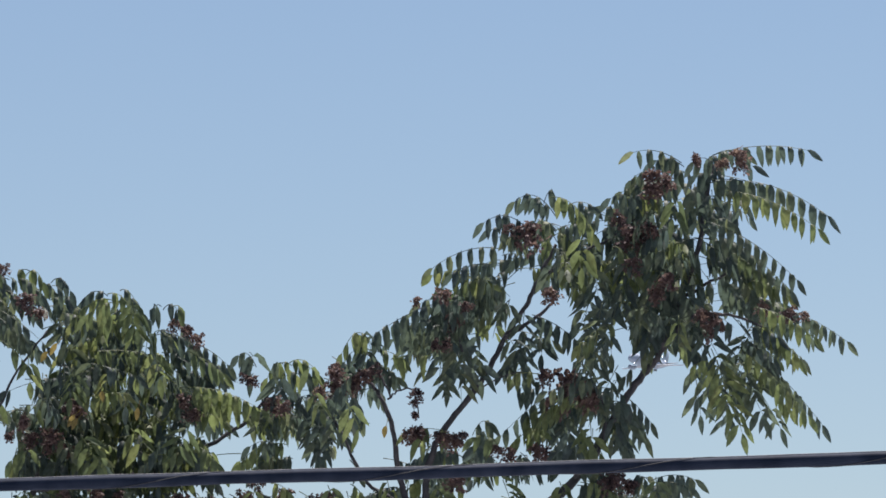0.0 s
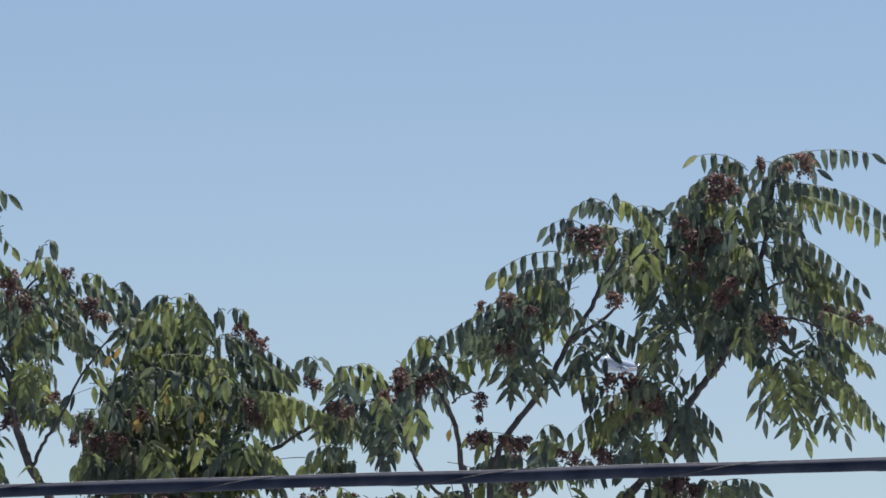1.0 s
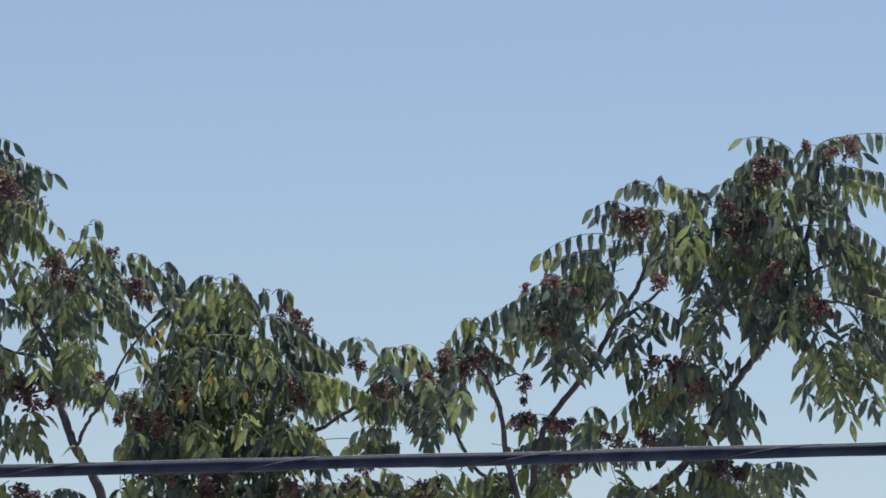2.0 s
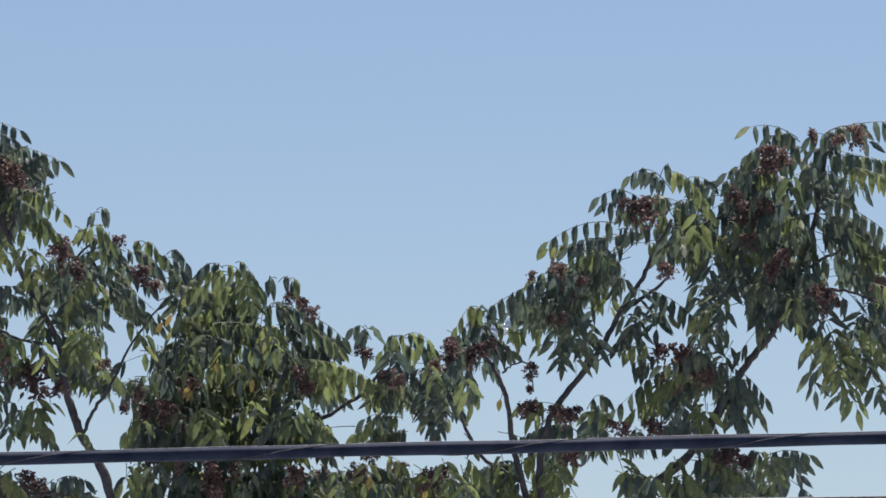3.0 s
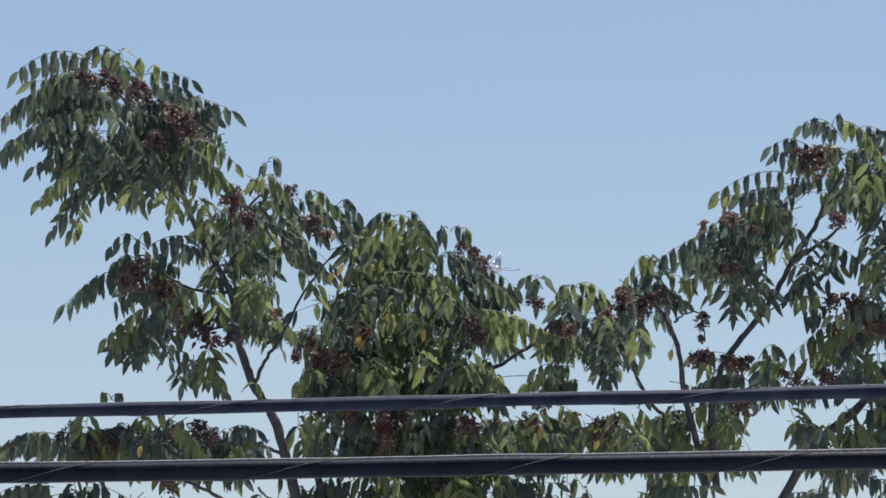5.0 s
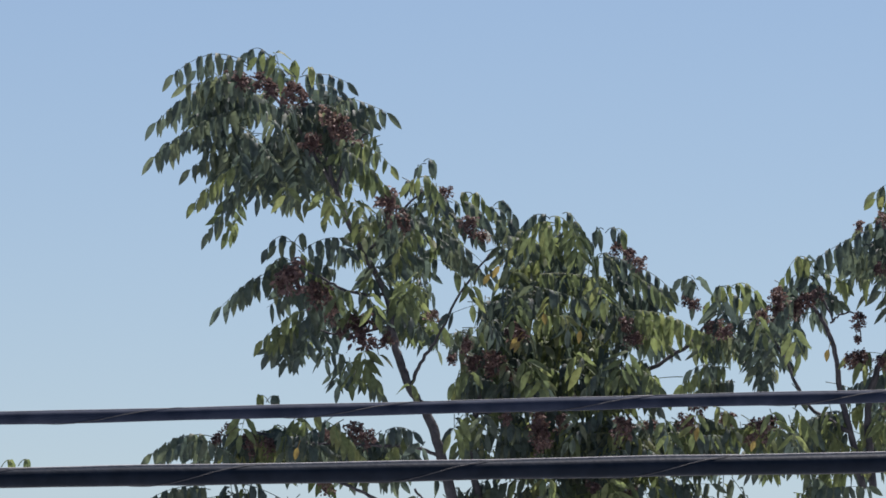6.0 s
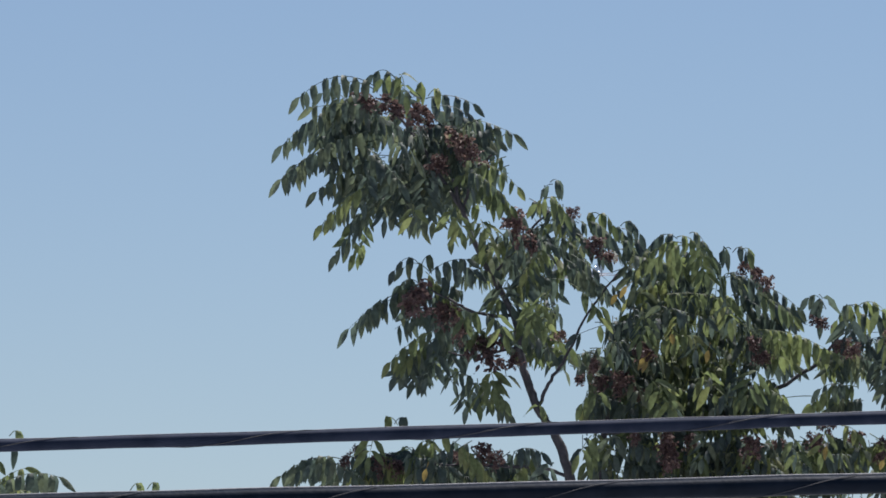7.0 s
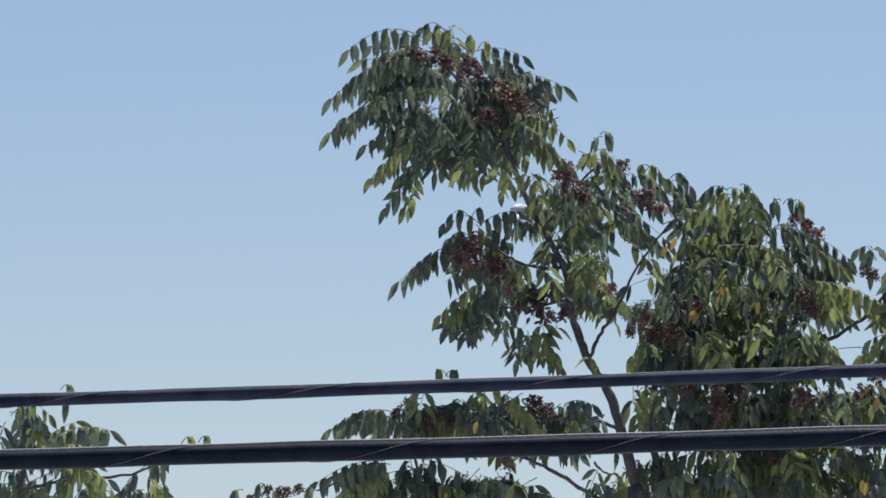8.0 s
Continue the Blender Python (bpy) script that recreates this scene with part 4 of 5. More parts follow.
shoot(middle_tree, [
    (-1.13, 27.79, 6.78, -59, 0.07, 0.2, 1), (-1.16, 27.84, 6.77, -14, 0.19, 0.15, 0), (-1.43, 28.14, 6.84, -108, 0.15, 0.05, 0),
    (-1.35, 28.03, 6.81, -71, 0.15, 0.03, 0), (-1.22, 28.09, 6.75, -108, 0.15, 0.03, 0), (-1.41, 27.85, 6.68, -99, 0.14, 0.03, 0),
    (-1.34, 27.77, 6.63, -99, 0.14, 0.03, 1), (-1.27, 27.88, 6.57, -95, 0.11, 0.03, 0), (-1.02, 27.92, 6.75, -31, 0.2, 0.08, 0),
    (-1.03, 27.76, 6.7, -31, 0.2, 0.06, 1), (-1.07, 27.94, 6.69, -39, 0.18, 0.06, 0), (-1.09, 27.85, 6.64, -50, 0.18, 0.04, 0)])
shoot(middle_tree, [
    (-1.03, 27.84, 6.56, -18, 0.35, 0.08, 1), (-1.04, 27.83, 6.54, -20, 0.27, 0.06, 1), (-1.16, 27.85, 6.71, -80, 0.14, 0.03, 1),
    (-1.14, 28.01, 6.65, -66, 0.18, 0.03, 0), (-1.53, 28, 6.78, -71, 0.15, 0.05, 0), (-1.56, 28.06, 6.86, -78, 0.12, 0.05, 0),
    (-1.47, 27.69, 6.62, -99, 0.14, 0.03, 1), (-0.75, 27.81, 6.64, 147, 0.11, 0.35, 0), (-0.76, 27.87, 6.65, -165, 0.06, 0.3, 0),
    (-0.78, 27.81, 6.7, -63, 0.08, 0.2, 0), (-0.77, 28.11, 6.64, -126, 0.06, 0.1, 0), (-0.61, 27.97, 6.66, -154, 0.14, 0.3, 1)])
shoot(middle_tree, [
    (-0.64, 27.8, 6.65, -153, 0.08, 0.3, 0), (-0.62, 27.96, 6.67, -24, 0.16, 0.25, 1), (-0.59, 28.02, 6.67, -48, 0.14, 0.15, 0),
    (-0.55, 27.7, 6.64, -60, 0.09, 0.2, 1), (-0.64, 27.83, 6.62, -111, 0.12, 0.05, 0), (-0.52, 27.6, 6.53, -68, 0.12, 0.04, 1),
    (-0.64, 27.93, 6.56, -45, 0.13, 0.1, 0), (-0.57, 27.93, 6.46, -59, 0.13, 0.05, 0), (-0.71, 28.11, 6.48, -116, 0.1, 0.05, 0),
    (-0.4, 27.6, 6.55, -62, 0.29, 0.06, 1), (-0.37, 27.65, 6.44, -53, 0.2, 0.06, 1), (-0.39, 27.65, 6.49, -63, 0.18, 0.04, 1)])
shoot(middle_tree, [
    (-0.48, 27.97, 6.56, -87, 0.23, 0.01, 0), (-0.43, 27.81, 6.5, -95, 0.25, 0.01, 0), (-0.5, 28.12, 6.48, -108, 0.15, 0.03, 0),
    (-0.52, 27.93, 6.42, -77, 0.16, 0.02, 0), (-0.37, 27.88, 6.35, -58, 0.11, 0.05, 1), (-0.41, 28.04, 6.66, -66, 0.2, 0.05, 0),
    (-0.63, 27.97, 6.34, -161, 0.23, 0.15, 1), (-0.66, 27.84, 6.32, -180, 0.14, 0.2, 0), (-0.7, 27.78, 6.34, -140, 0.18, 0.08, 1),
    (-0.78, 28.04, 6.33, 166, 0.09, 0.3, 0), (-0.95, 27.81, 6.34, -77, 0.1, 0.05, 1), (-1.01, 27.62, 6.39, -116, 0.15, 0.05, 1)])
shoot(middle_tree, [
    (-0.97, 27.63, 6.3, -41, 0.12, 0.1, 1), (-0.61, 27.94, 6.33, -103, 0.09, 0.02, 0), (-1.17, 28.14, 6.39, -111, 0.12, 0.05, 0),
    (-1.76, 27.93, 6.46, -50, 0.18, 0.05, 0), (-1.48, 27.91, 6.36, -108, 0.14, 0.04, 0), (-1.4, 27.71, 6.33, -68, 0.12, 0.03, 1)])
shoot(middle_tree, [
    (-1.52, 28.06, 6.38, -134, 0.15, 0.12, 1), (-1.45, 27.61, 6.35, -58, 0.17, 0.08, 1), (-1.38, 28.04, 6.35, -37, 0.19, 0.1, 1),
    (-1.37, 27.78, 6.34, -123, 0.12, 0.06, 1), (-1.26, 27.89, 6.4, -59, 0.13, 0.1, 1), (-0.96, 27.82, 6.36, -142, 0.12, 0.15, 1),
    (-1.02, 27.69, 6.37, -49, 0.2, 0.1, 1), (-0.99, 27.99, 6.37, -101, 0.12, 0.03, 1), (-1.14, 27.73, 6.28, -14, 0.09, 0.1, 1),
    (-1.68, 27.58, 6.12, -123, 0.12, 0.06, 1), (-1.69, 27.86, 6.15, -64, 0.11, 0.04, 1), (-1.75, 28.13, 6.16, -89, 0.1, 0.02, 0)])
shoot(middle_tree, [
    (-1.62, 27.82, 6.15, -78, 0.12, 0.02, 0), (-1.51, 27.89, 6.15, -58, 0.13, 0.08, 0), (-1.23, 27.82, 6.16, -98, 0.15, 0.02, 0),
    (-1.14, 27.94, 6.16, -80, 0.14, 0.02, 0), (-1.05, 27.82, 6.16, -81, 0.15, 0.02, 0), (-0.88, 27.64, 6.12, -79, 0.13, 0.02, 1),
    (-0.75, 27.66, 6.15, -100, 0.13, 0.03, 1), (-0.69, 27.81, 6.17, -26, 0.1, 0.15, 1), (-0.46, 27.61, 6.15, -71, 0.14, 0.06, 1),
    (-0.37, 27.69, 6.16, -48, 0.14, 0.1, 1), (-0.36, 27.58, 6.07, -90, 0.08, 0.02, 1), (-1.35, 27.59, 5.87, -33, 0.08, 0.1, 1)])
shoot(middle_tree, [
    (-1.46, 27.87, 5.88, -143, 0.06, 0.1, 1), (-1.7, 28.1, 6.05, -89, 0.07, 0, 0), (-1.85, 27.88, 6.03, -123, 0.08, 0.1, 0)])
shoot(right_tree, [
    (0.5, 27.81, 6.39, -60, 0.1, 0.05, 0), (0.54, 27.74, 6.39, -52, 0.12, 0.2, 1), (0.59, 27.75, 6.41, -86, 0.11, 0, 1),
    (0.21, 28.02, 6.23, -105, 0.18, 0.02, 0), (0.17, 28.05, 6.18, -114, 0.11, 0.02, 0), (0.24, 27.87, 6.19, -71, 0.14, 0.03, 1),
    (0.47, 27.96, 6.19, -76, 0.14, 0.05, 1), (0.51, 27.63, 6.1, -45, 0.1, 0.1, 1), (0.4, 27.66, 6.1, -116, 0.08, 0.05, 1),
    (-0.14, 28.07, 6.2, -99, 0.14, 0.02, 0), (-0.03, 27.84, 6.17, -66, 0.11, 0.05, 1), (0.24, 27.6, 6.18, -156, 0.09, 0.2, 1)])
shoot(right_tree, [
    (0.54, 27.89, 6.3, -180, 0.11, 0.1, 0), (0.72, 27.83, 6.32, -45, 0.06, 0.2, 0), (0.85, 27.7, 6.19, -85, 0.15, 0.02, 1),
    (0.31, 27.89, 6.14, -76, 0.09, 0.02, 0), (0.65, 27.82, 6.14, -76, 0.09, 0.02, 0)])
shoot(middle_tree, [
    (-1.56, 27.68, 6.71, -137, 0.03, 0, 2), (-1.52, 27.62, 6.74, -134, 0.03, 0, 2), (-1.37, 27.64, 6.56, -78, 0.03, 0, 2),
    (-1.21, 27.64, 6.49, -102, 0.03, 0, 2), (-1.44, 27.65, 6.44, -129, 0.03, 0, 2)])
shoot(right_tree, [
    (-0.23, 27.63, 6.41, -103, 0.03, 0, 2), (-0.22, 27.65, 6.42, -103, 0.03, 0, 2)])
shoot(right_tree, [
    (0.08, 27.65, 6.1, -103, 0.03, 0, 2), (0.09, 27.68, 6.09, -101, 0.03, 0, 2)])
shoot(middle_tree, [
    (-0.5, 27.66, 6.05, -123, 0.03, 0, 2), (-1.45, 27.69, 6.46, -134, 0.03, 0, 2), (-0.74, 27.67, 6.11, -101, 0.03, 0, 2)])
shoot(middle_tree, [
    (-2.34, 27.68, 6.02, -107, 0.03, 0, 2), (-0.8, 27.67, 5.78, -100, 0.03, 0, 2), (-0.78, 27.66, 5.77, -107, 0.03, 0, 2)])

mass(right_tree, (1.08, 7.39), (0.15, 0.10), 8, 0.2, 0.16)
mass(right_tree, (0.93, 7.12), (0.17, 0.14), 11, 0.2, 0.16)
mass(right_tree, (0.70, 7.19), (0.17, 0.10), 9, 0.2, 0.16)
mass(right_tree, (0.40, 7.17), (0.14, 0.09), 6, 0.2, 0.16)
mass(right_tree, (0.21, 7.01), (0.14, 0.08), 5, 0.2, 0.16)
mass(right_tree, (0.03, 6.84), (0.10, 0.04), 4, 0.2, 0.16)
mass(right_tree, (1.14, 7.01), (0.14, 0.13), 8, 0.2, 0.16)
mass(right_tree, (1.26, 7.00), (0.09, 0.06), 5, 0.2, 0.16)
mass(right_tree, (0.93, 6.92), (0.17, 0.10), 8, 0.2, 0.16)
mass(right_tree, (0.63, 6.92), (0.09, 0.11), 3, 0.2, 0.16)
mass(right_tree, (0.59, 6.59), (0.15, 0.08), 3, 0.2, 0.16)
mass(right_tree, (0.75, 6.59), (0.09, 0.08), 3, 0.2, 0.16)
mass(right_tree, (0.52, 6.39), (0.10, 0.10), 3, 0.2, 0.16)
mass(right_tree, (0.72, 6.23), (0.10, 0.07), 4, 0.2, 0.16)
mass(right_tree, (-0.33, 6.64), (0.09, 0.06), 4, 0.2, 0.16)
mass(right_tree, (-0.52, 6.51), (0.14, 0.10), 9, 0.2, 0.16)
mass(right_tree, (-0.01, 6.32), (0.18, 0.05), 5, 0.2, 0.16)
mass(right_tree, (0.24, 6.30), (0.14, 0.05), 4, 0.2, 0.16)
mass(right_tree, (1.27, 6.78), (0.09, 0.07), 3, 0.2, 0.16)
mass(middle_tree, (-2.51, 7.34), (0.17, 0.11), 24, 0.2, 0.02)
mass(middle_tree, (-2.68, 7.51), (0.08, 0.05), 8, 0.2, 0.00)
mass(middle_tree, (-2.27, 7.37), (0.14, 0.11), 14, 0.2, 0.10)
mass(middle_tree, (-2.34, 7.18), (0.14, 0.07), 4, 0.2, 0.00)
mass(middle_tree, (-2.18, 7.21), (0.07, 0.08), 3, 0.2, 0.34)
mass(middle_tree, (-1.99, 6.95), (0.14, 0.08), 9, 0.2, 0.34)
mass(middle_tree, (-2.09, 6.81), (0.09, 0.09), 4, 0.2, 0.34)
mass(middle_tree, (-1.97, 6.67), (0.08, 0.09), 3, 0.2, 0.34)
mass(middle_tree, (-2.27, 6.75), (0.11, 0.08), 4, 0.2, 0.34)
mass(middle_tree, (-2.32, 6.52), (0.08, 0.08), 2, 0.2, 0.34)
mass(middle_tree, (-2.13, 6.61), (0.10, 0.05), 2, 0.2, 0.34)
mass(middle_tree, (-1.88, 6.48), (0.11, 0.06), 2, 0.2, 0.34)
mass(middle_tree, (-1.60, 6.90), (0.13, 0.08), 6, 0.2, 0.34)
mass(middle_tree, (-1.38, 6.76), (0.16, 0.14), 21, 0.2, 0.34)
mass(middle_tree, (-1.49, 6.53), (0.14, 0.11), 12, 0.2, 0.40)
mass(middle_tree, (-1.22, 6.58), (0.17, 0.18), 21, 0.2, 0.40)
mass(middle_tree, (-1.13, 6.35), (0.18, 0.08), 12, 0.2, 0.60)
mass(middle_tree, (-1.40, 6.33), (0.14, 0.07), 8, 0.2, 0.60)
mass(middle_tree, (-1.02, 6.59), (0.09, 0.07), 8, 0.2, 0.34)
mass(middle_tree, (-1.70, 6.37), (0.10, 0.08), 4, 0.2, 0.34)
mass(middle_tree, (-0.74, 6.44), (0.09, 0.11), 9, 0.2, 0.34)
mass(middle_tree, (-2.47, 6.04), (0.18, 0.08), 9, 0.2, 0.34)
mass(middle_tree, (-2.11, 6.03), (0.21, 0.05), 8, 0.2, 0.34)
mass(middle_tree, (-1.58, 6.08), (0.21, 0.09), 21, 0.2, 0.34)
mass(middle_tree, (-1.17, 6.08), (0.23, 0.09), 25, 0.2, 0.34)
mass(middle_tree, (-1.51, 6.30), (0.18, 0.09), 6, 0.2, 0.34)
mass(middle_tree, (-1.19, 6.30), (0.18, 0.09), 6, 0.2, 0.34)
mass(middle_tree, (-0.83, 6.07), (0.18, 0.09), 15, 0.2, 0.34)
mass(middle_tree, (-0.53, 6.09), (0.21, 0.09), 13, 0.2, 0.34)
mass(middle_tree, (-0.19, 6.05), (0.16, 0.09), 9, 0.2, 0.34)
mass(middle_tree, (0.09, 6.13), (0.16, 0.08), 7, 0.2, 0.34)
mass(middle_tree, (-1.56, 5.86), (0.21, 0.06), 8, 0.2, 0.34)
mass(middle_tree, (-1.17, 5.86), (0.23, 0.06), 10, 0.2, 0.34)
mass(middle_tree, (-0.71, 5.87), (0.21, 0.06), 7, 0.2, 0.34)
mass(middle_tree, (-0.25, 5.87), (0.18, 0.06), 5, 0.2, 0.34)
mass(right_tree, (0.38, 6.15), (0.14, 0.09), 4, 0.2, 0.16)
mass(right_tree, (0.50, 6.06), (0.16, 0.09), 4, 0.2, 0.16)
mass(right_tree, (0.72, 6.13), (0.14, 0.09), 4, 0.2, 0.16)
mass(right_tree, (0.88, 6.09), (0.14, 0.09), 3, 0.2, 0.16)
mass(right_tree, (0.32, 5.90), (0.23, 0.06), 4, 0.2, 0.16)
mass(right_tree, (0.73, 5.90), (0.21, 0.06), 5, 0.2, 0.16)
mass(middle_tree, (-2.57, 6.03), (0.14, 0.06), 8, 0.2, 0.34)
mass(middle_tree, (-2.11, 6.04), (0.14, 0.05), 3, 0.2, 0.34)
mass(middle_tree, (-2.57, 5.76), (0.16, 0.08), 11, 0.2, 0.34)
mass(middle_tree, (-2.27, 5.71), (0.18, 0.06), 3, 0.2, 0.34)
mass(middle_tree, (-1.90, 5.73), (0.14, 0.05), 3, 0.2, 0.34)
mass(middle_tree, (-1.56, 5.78), (0.23, 0.09), 21, 0.2, 0.34)
mass(middle_tree, (-1.22, 5.78), (0.23, 0.09), 21, 0.2, 0.34)
mass(middle_tree, (-0.88, 5.78), (0.18, 0.09), 21, 0.2, 0.34)
mass(middle_tree, (-1.10, 6.03), (0.18, 0.09), 10, 0.2, 0.34)
mass(middle_tree, (-0.83, 6.07), (0.11, 0.09), 7, 0.2, 0.34)
mass(middle_tree, (-1.33, 6.03), (0.14, 0.09), 6, 0.2, 0.34)
mass(left_tree, (-4.24, 6.01), (0.09, 0.08), 4, 0.2, 0.30)
mass(left_tree, (-4.19, 5.74), (0.14, 0.07), 4, 0.2, 0.30)
mass(left_tree, (-3.93, 5.71), (0.14, 0.05), 4, 0.2, 0.30)
mass(left_tree, (-4.28, 5.83), (0.07, 0.09), 4, 0.2, 0.30)
mass(middle_tree, (-3.10, 5.67), (0.11, 0.03), 7, 0.2, 0.34)
mass(middle_tree, (-2.85, 5.69), (0.09, 0.05), 6, 0.2, 0.34)
mass(middle_tree, (-0.50, 6.43), (0.08, 0.14), 10, 0.2, 0.10)
mass(middle_tree, (-0.64, 6.42), (0.11, 0.08), 6, 0.2, 0.20)
mass(middle_tree, (-0.39, 6.56), (0.06, 0.09), 4, 0.2, 0.10)
mass(middle_tree, (-1.76, 6.51), (0.14, 0.06), 6, 0.2, 0.40)
mass(middle_tree, (-1.92, 6.55), (0.09, 0.07), 5, 0.2, 0.30)
mass(right_tree, (0.37, 6.34), (0.11, 0.07), 5, 0.2, 0.20)
mass(right_tree, (0.45, 7.19), (0.14, 0.09), 8, 0.2, 0.10)
mass(right_tree, (0.75, 7.28), (0.11, 0.11), 8, 0.2, 0.10)
mass(right_tree, (0.93, 7.19), (0.14, 0.14), 10, 0.2, 0.10)
mass(right_tree, (0.30, 7.03), (0.11, 0.07), 6, 0.2, 0.10)
mass(right_tree, (0.07, 6.96), (0.09, 0.06), 4, 0.2, 0.10)
mass(right_tree, (0.64, 7.03), (0.14, 0.09), 8, 0.2, 0.10)
mass(right_tree, (0.46, 6.11), (0.11, 0.07), 8, 0.2, 0.30)
mass(right_tree, (0.69, 6.14), (0.09, 0.09), 5, 0.2, 0.30)
mass(middle_tree, (-2.52, 6.07), (0.11, 0.06), 8, 0.2, 0.30)
mass(middle_tree, (-2.36, 6.06), (0.11, 0.06), 8, 0.2, 0.30)
mass(middle_tree, (-2.16, 6.04), (0.11, 0.05), 6, 0.2, 0.30)
mass(middle_tree, (-2.00, 6.81), (0.09, 0.09), 4, 0.2, 0.20)
mass(middle_tree, (-1.88, 7.04), (0.09, 0.07), 4, 0.2, 0.30)
mass(middle_tree, (-1.16, 6.10), (0.16, 0.07), 10, 0.2, 0.30)
mass(middle_tree, (-1.46, 6.10), (0.14, 0.07), 7, 0.2, 0.30)
mass(middle_tree, (-0.84, 6.10), (0.16, 0.07), 10, 0.2, 0.30)
mass(middle_tree, (-1.53, 6.46), (0.11, 0.11), 7, 0.2, 0.20)
mass(middle_tree, (-0.80, 6.35), (0.09, 0.06), 3, 0.2, 0.40)
mass(middle_tree, (-1.79, 6.54), (0.07, 0.07), 3, 0.2, 0.50)
mass(right_tree, (-0.38, 6.11), (0.14, 0.09), 9, 0.2, 0.40)
mass(right_tree, (-0.18, 6.11), (0.11, 0.09), 9, 0.2, 0.40)
mass(right_tree, (-0.02, 6.13), (0.10, 0.09), 7, 0.2, 0.40)
mass(right_tree, (0.62, 6.80), (0.10, 0.11), 6, 0.2, 0.10)
mass(right_tree, (0.63, 6.57), (0.11, 0.10), 7, 0.2, 0.10)
mass(right_tree, (0.50, 6.36), (0.09, 0.09), 5, 0.2, 0.20)
mass(right_tree, (-0.02, 6.89), (0.11, 0.09), 4, 0.2, 0.10)
mass(right_tree, (0.80, 6.87), (0.14, 0.14), 7, 0.2, 0.10)
mass(middle_tree, (-2.62, 5.77), (0.09, 0.06), 16, 0.2, 0.10)
mass(middle_tree, (-2.43, 5.76), (0.11, 0.05), 22, 0.2, 0.10)
mass(middle_tree, (-2.29, 5.78), (0.07, 0.05), 9, 0.2, 0.20)
mass(middle_tree, (-1.61, 6.63), (0.09, 0.11), 7, 0.2, 0.30)
mass(middle_tree, (-1.56, 6.44), (0.11, 0.11), 9, 0.2, 0.20)
mass(middle_tree, (-1.65, 6.33), (0.09, 0.08), 6, 0.2, 0.30)
mass(middle_tree, (-2.00, 6.88), (0.09, 0.11), 6, 0.2, 0.10)
mass(middle_tree, (-2.34, 6.68), (0.09, 0.07), 5, 0.2, 0.10)
mass(middle_tree, (-1.95, 6.58), (0.09, 0.09), 5, 0.2, 0.50)
mass(middle_tree, (-2.48, 7.19), (0.14, 0.11), 8, 0.2, 0.00)
mass(middle_tree, (-0.48, 6.47), (0.09, 0.14), 7, 0.2, 0.10)
mass(middle_tree, (-0.66, 6.47), (0.11, 0.09), 5, 0.2, 0.20)

fruits(right_tree, [
    (0.88, 27.89, 7.41, 0.119), (0.85, 27.86, 7.37, 0.087), (1.02, 27.91, 7.5, 0.059),
    (1.19, 27.87, 7.5, 0.087), (1.13, 27.87, 7.48, 0.059), (0.7, 27.79, 7.25, 0.063),
    (0.77, 27.89, 7.2, 0.119), (0.83, 27.81, 7.21, 0.071), (0.33, 27.76, 7.18, 0.127),
    (0.26, 27.75, 7.2, 0.056), (0.42, 27.77, 6.94, 0.087), (0, 27.79, 6.94, 0.071)])
fruits(right_tree, [
    (0.05, 27.86, 6.84, 0.063), (-0.1, 27.79, 6.91, 0.048), (-0.43, 27.75, 6.62, 0.079),
    (-0.33, 27.88, 6.61, 0.095), (-0.27, 27.84, 6.64, 0.063), (-0.11, 27.74, 6.53, 0.063),
    (-0.11, 27.75, 6.45, 0.048), (0.01, 27.76, 6.74, 0.059), (-0.03, 27.8, 6.74, 0.048),
    (0.49, 27.89, 6.58, 0.151), (0.41, 27.91, 6.62, 0.079), (0.58, 27.85, 6.54, 0.119)])
fruits(right_tree, [
    (0.9, 27.78, 6.99, 0.103), (0.86, 27.82, 6.94, 0.095), (1.1, 27.81, 6.82, 0.103),
    (1.04, 27.8, 6.85, 0.079), (1.4, 27.74, 6.86, 0.071), (1.29, 27.85, 6.89, 0.071),
    (1.46, 27.89, 6.86, 0.048), (-0.1, 27.87, 6.37, 0.087), (-0.14, 27.76, 6.37, 0.056),
    (0.2, 27.84, 6.32, 0.071), (0.04, 27.77, 6.35, 0.079), (0.4, 27.87, 6.31, 0.087)])
fruits(right_tree, [
    (0.67, 27.82, 6.19, 0.087), (0.74, 27.91, 6.17, 0.071), (-0.37, 27.88, 6.58, 0.063),
    (0.1, 27.76, 6.89, 0.056), (0.76, 27.8, 7.06, 0.063)])
fruits(middle_tree, [
    (-2.65, 27.9, 7.53, 0.056), (-2.59, 27.82, 7.5, 0.087), (-2.52, 27.82, 7.49, 0.103),
    (-2.39, 27.82, 7.45, 0.103), (-2.35, 27.88, 7.43, 0.063), (-2.25, 27.91, 7.35, 0.119),
    (-2.19, 27.84, 7.29, 0.087), (-2.14, 27.91, 7.24, 0.063), (-2.32, 27.85, 7.26, 0.079),
    (-2, 27.76, 7, 0.127), (-1.94, 27.89, 6.94, 0.087), (-1.77, 27.82, 7.05, 0.059)])
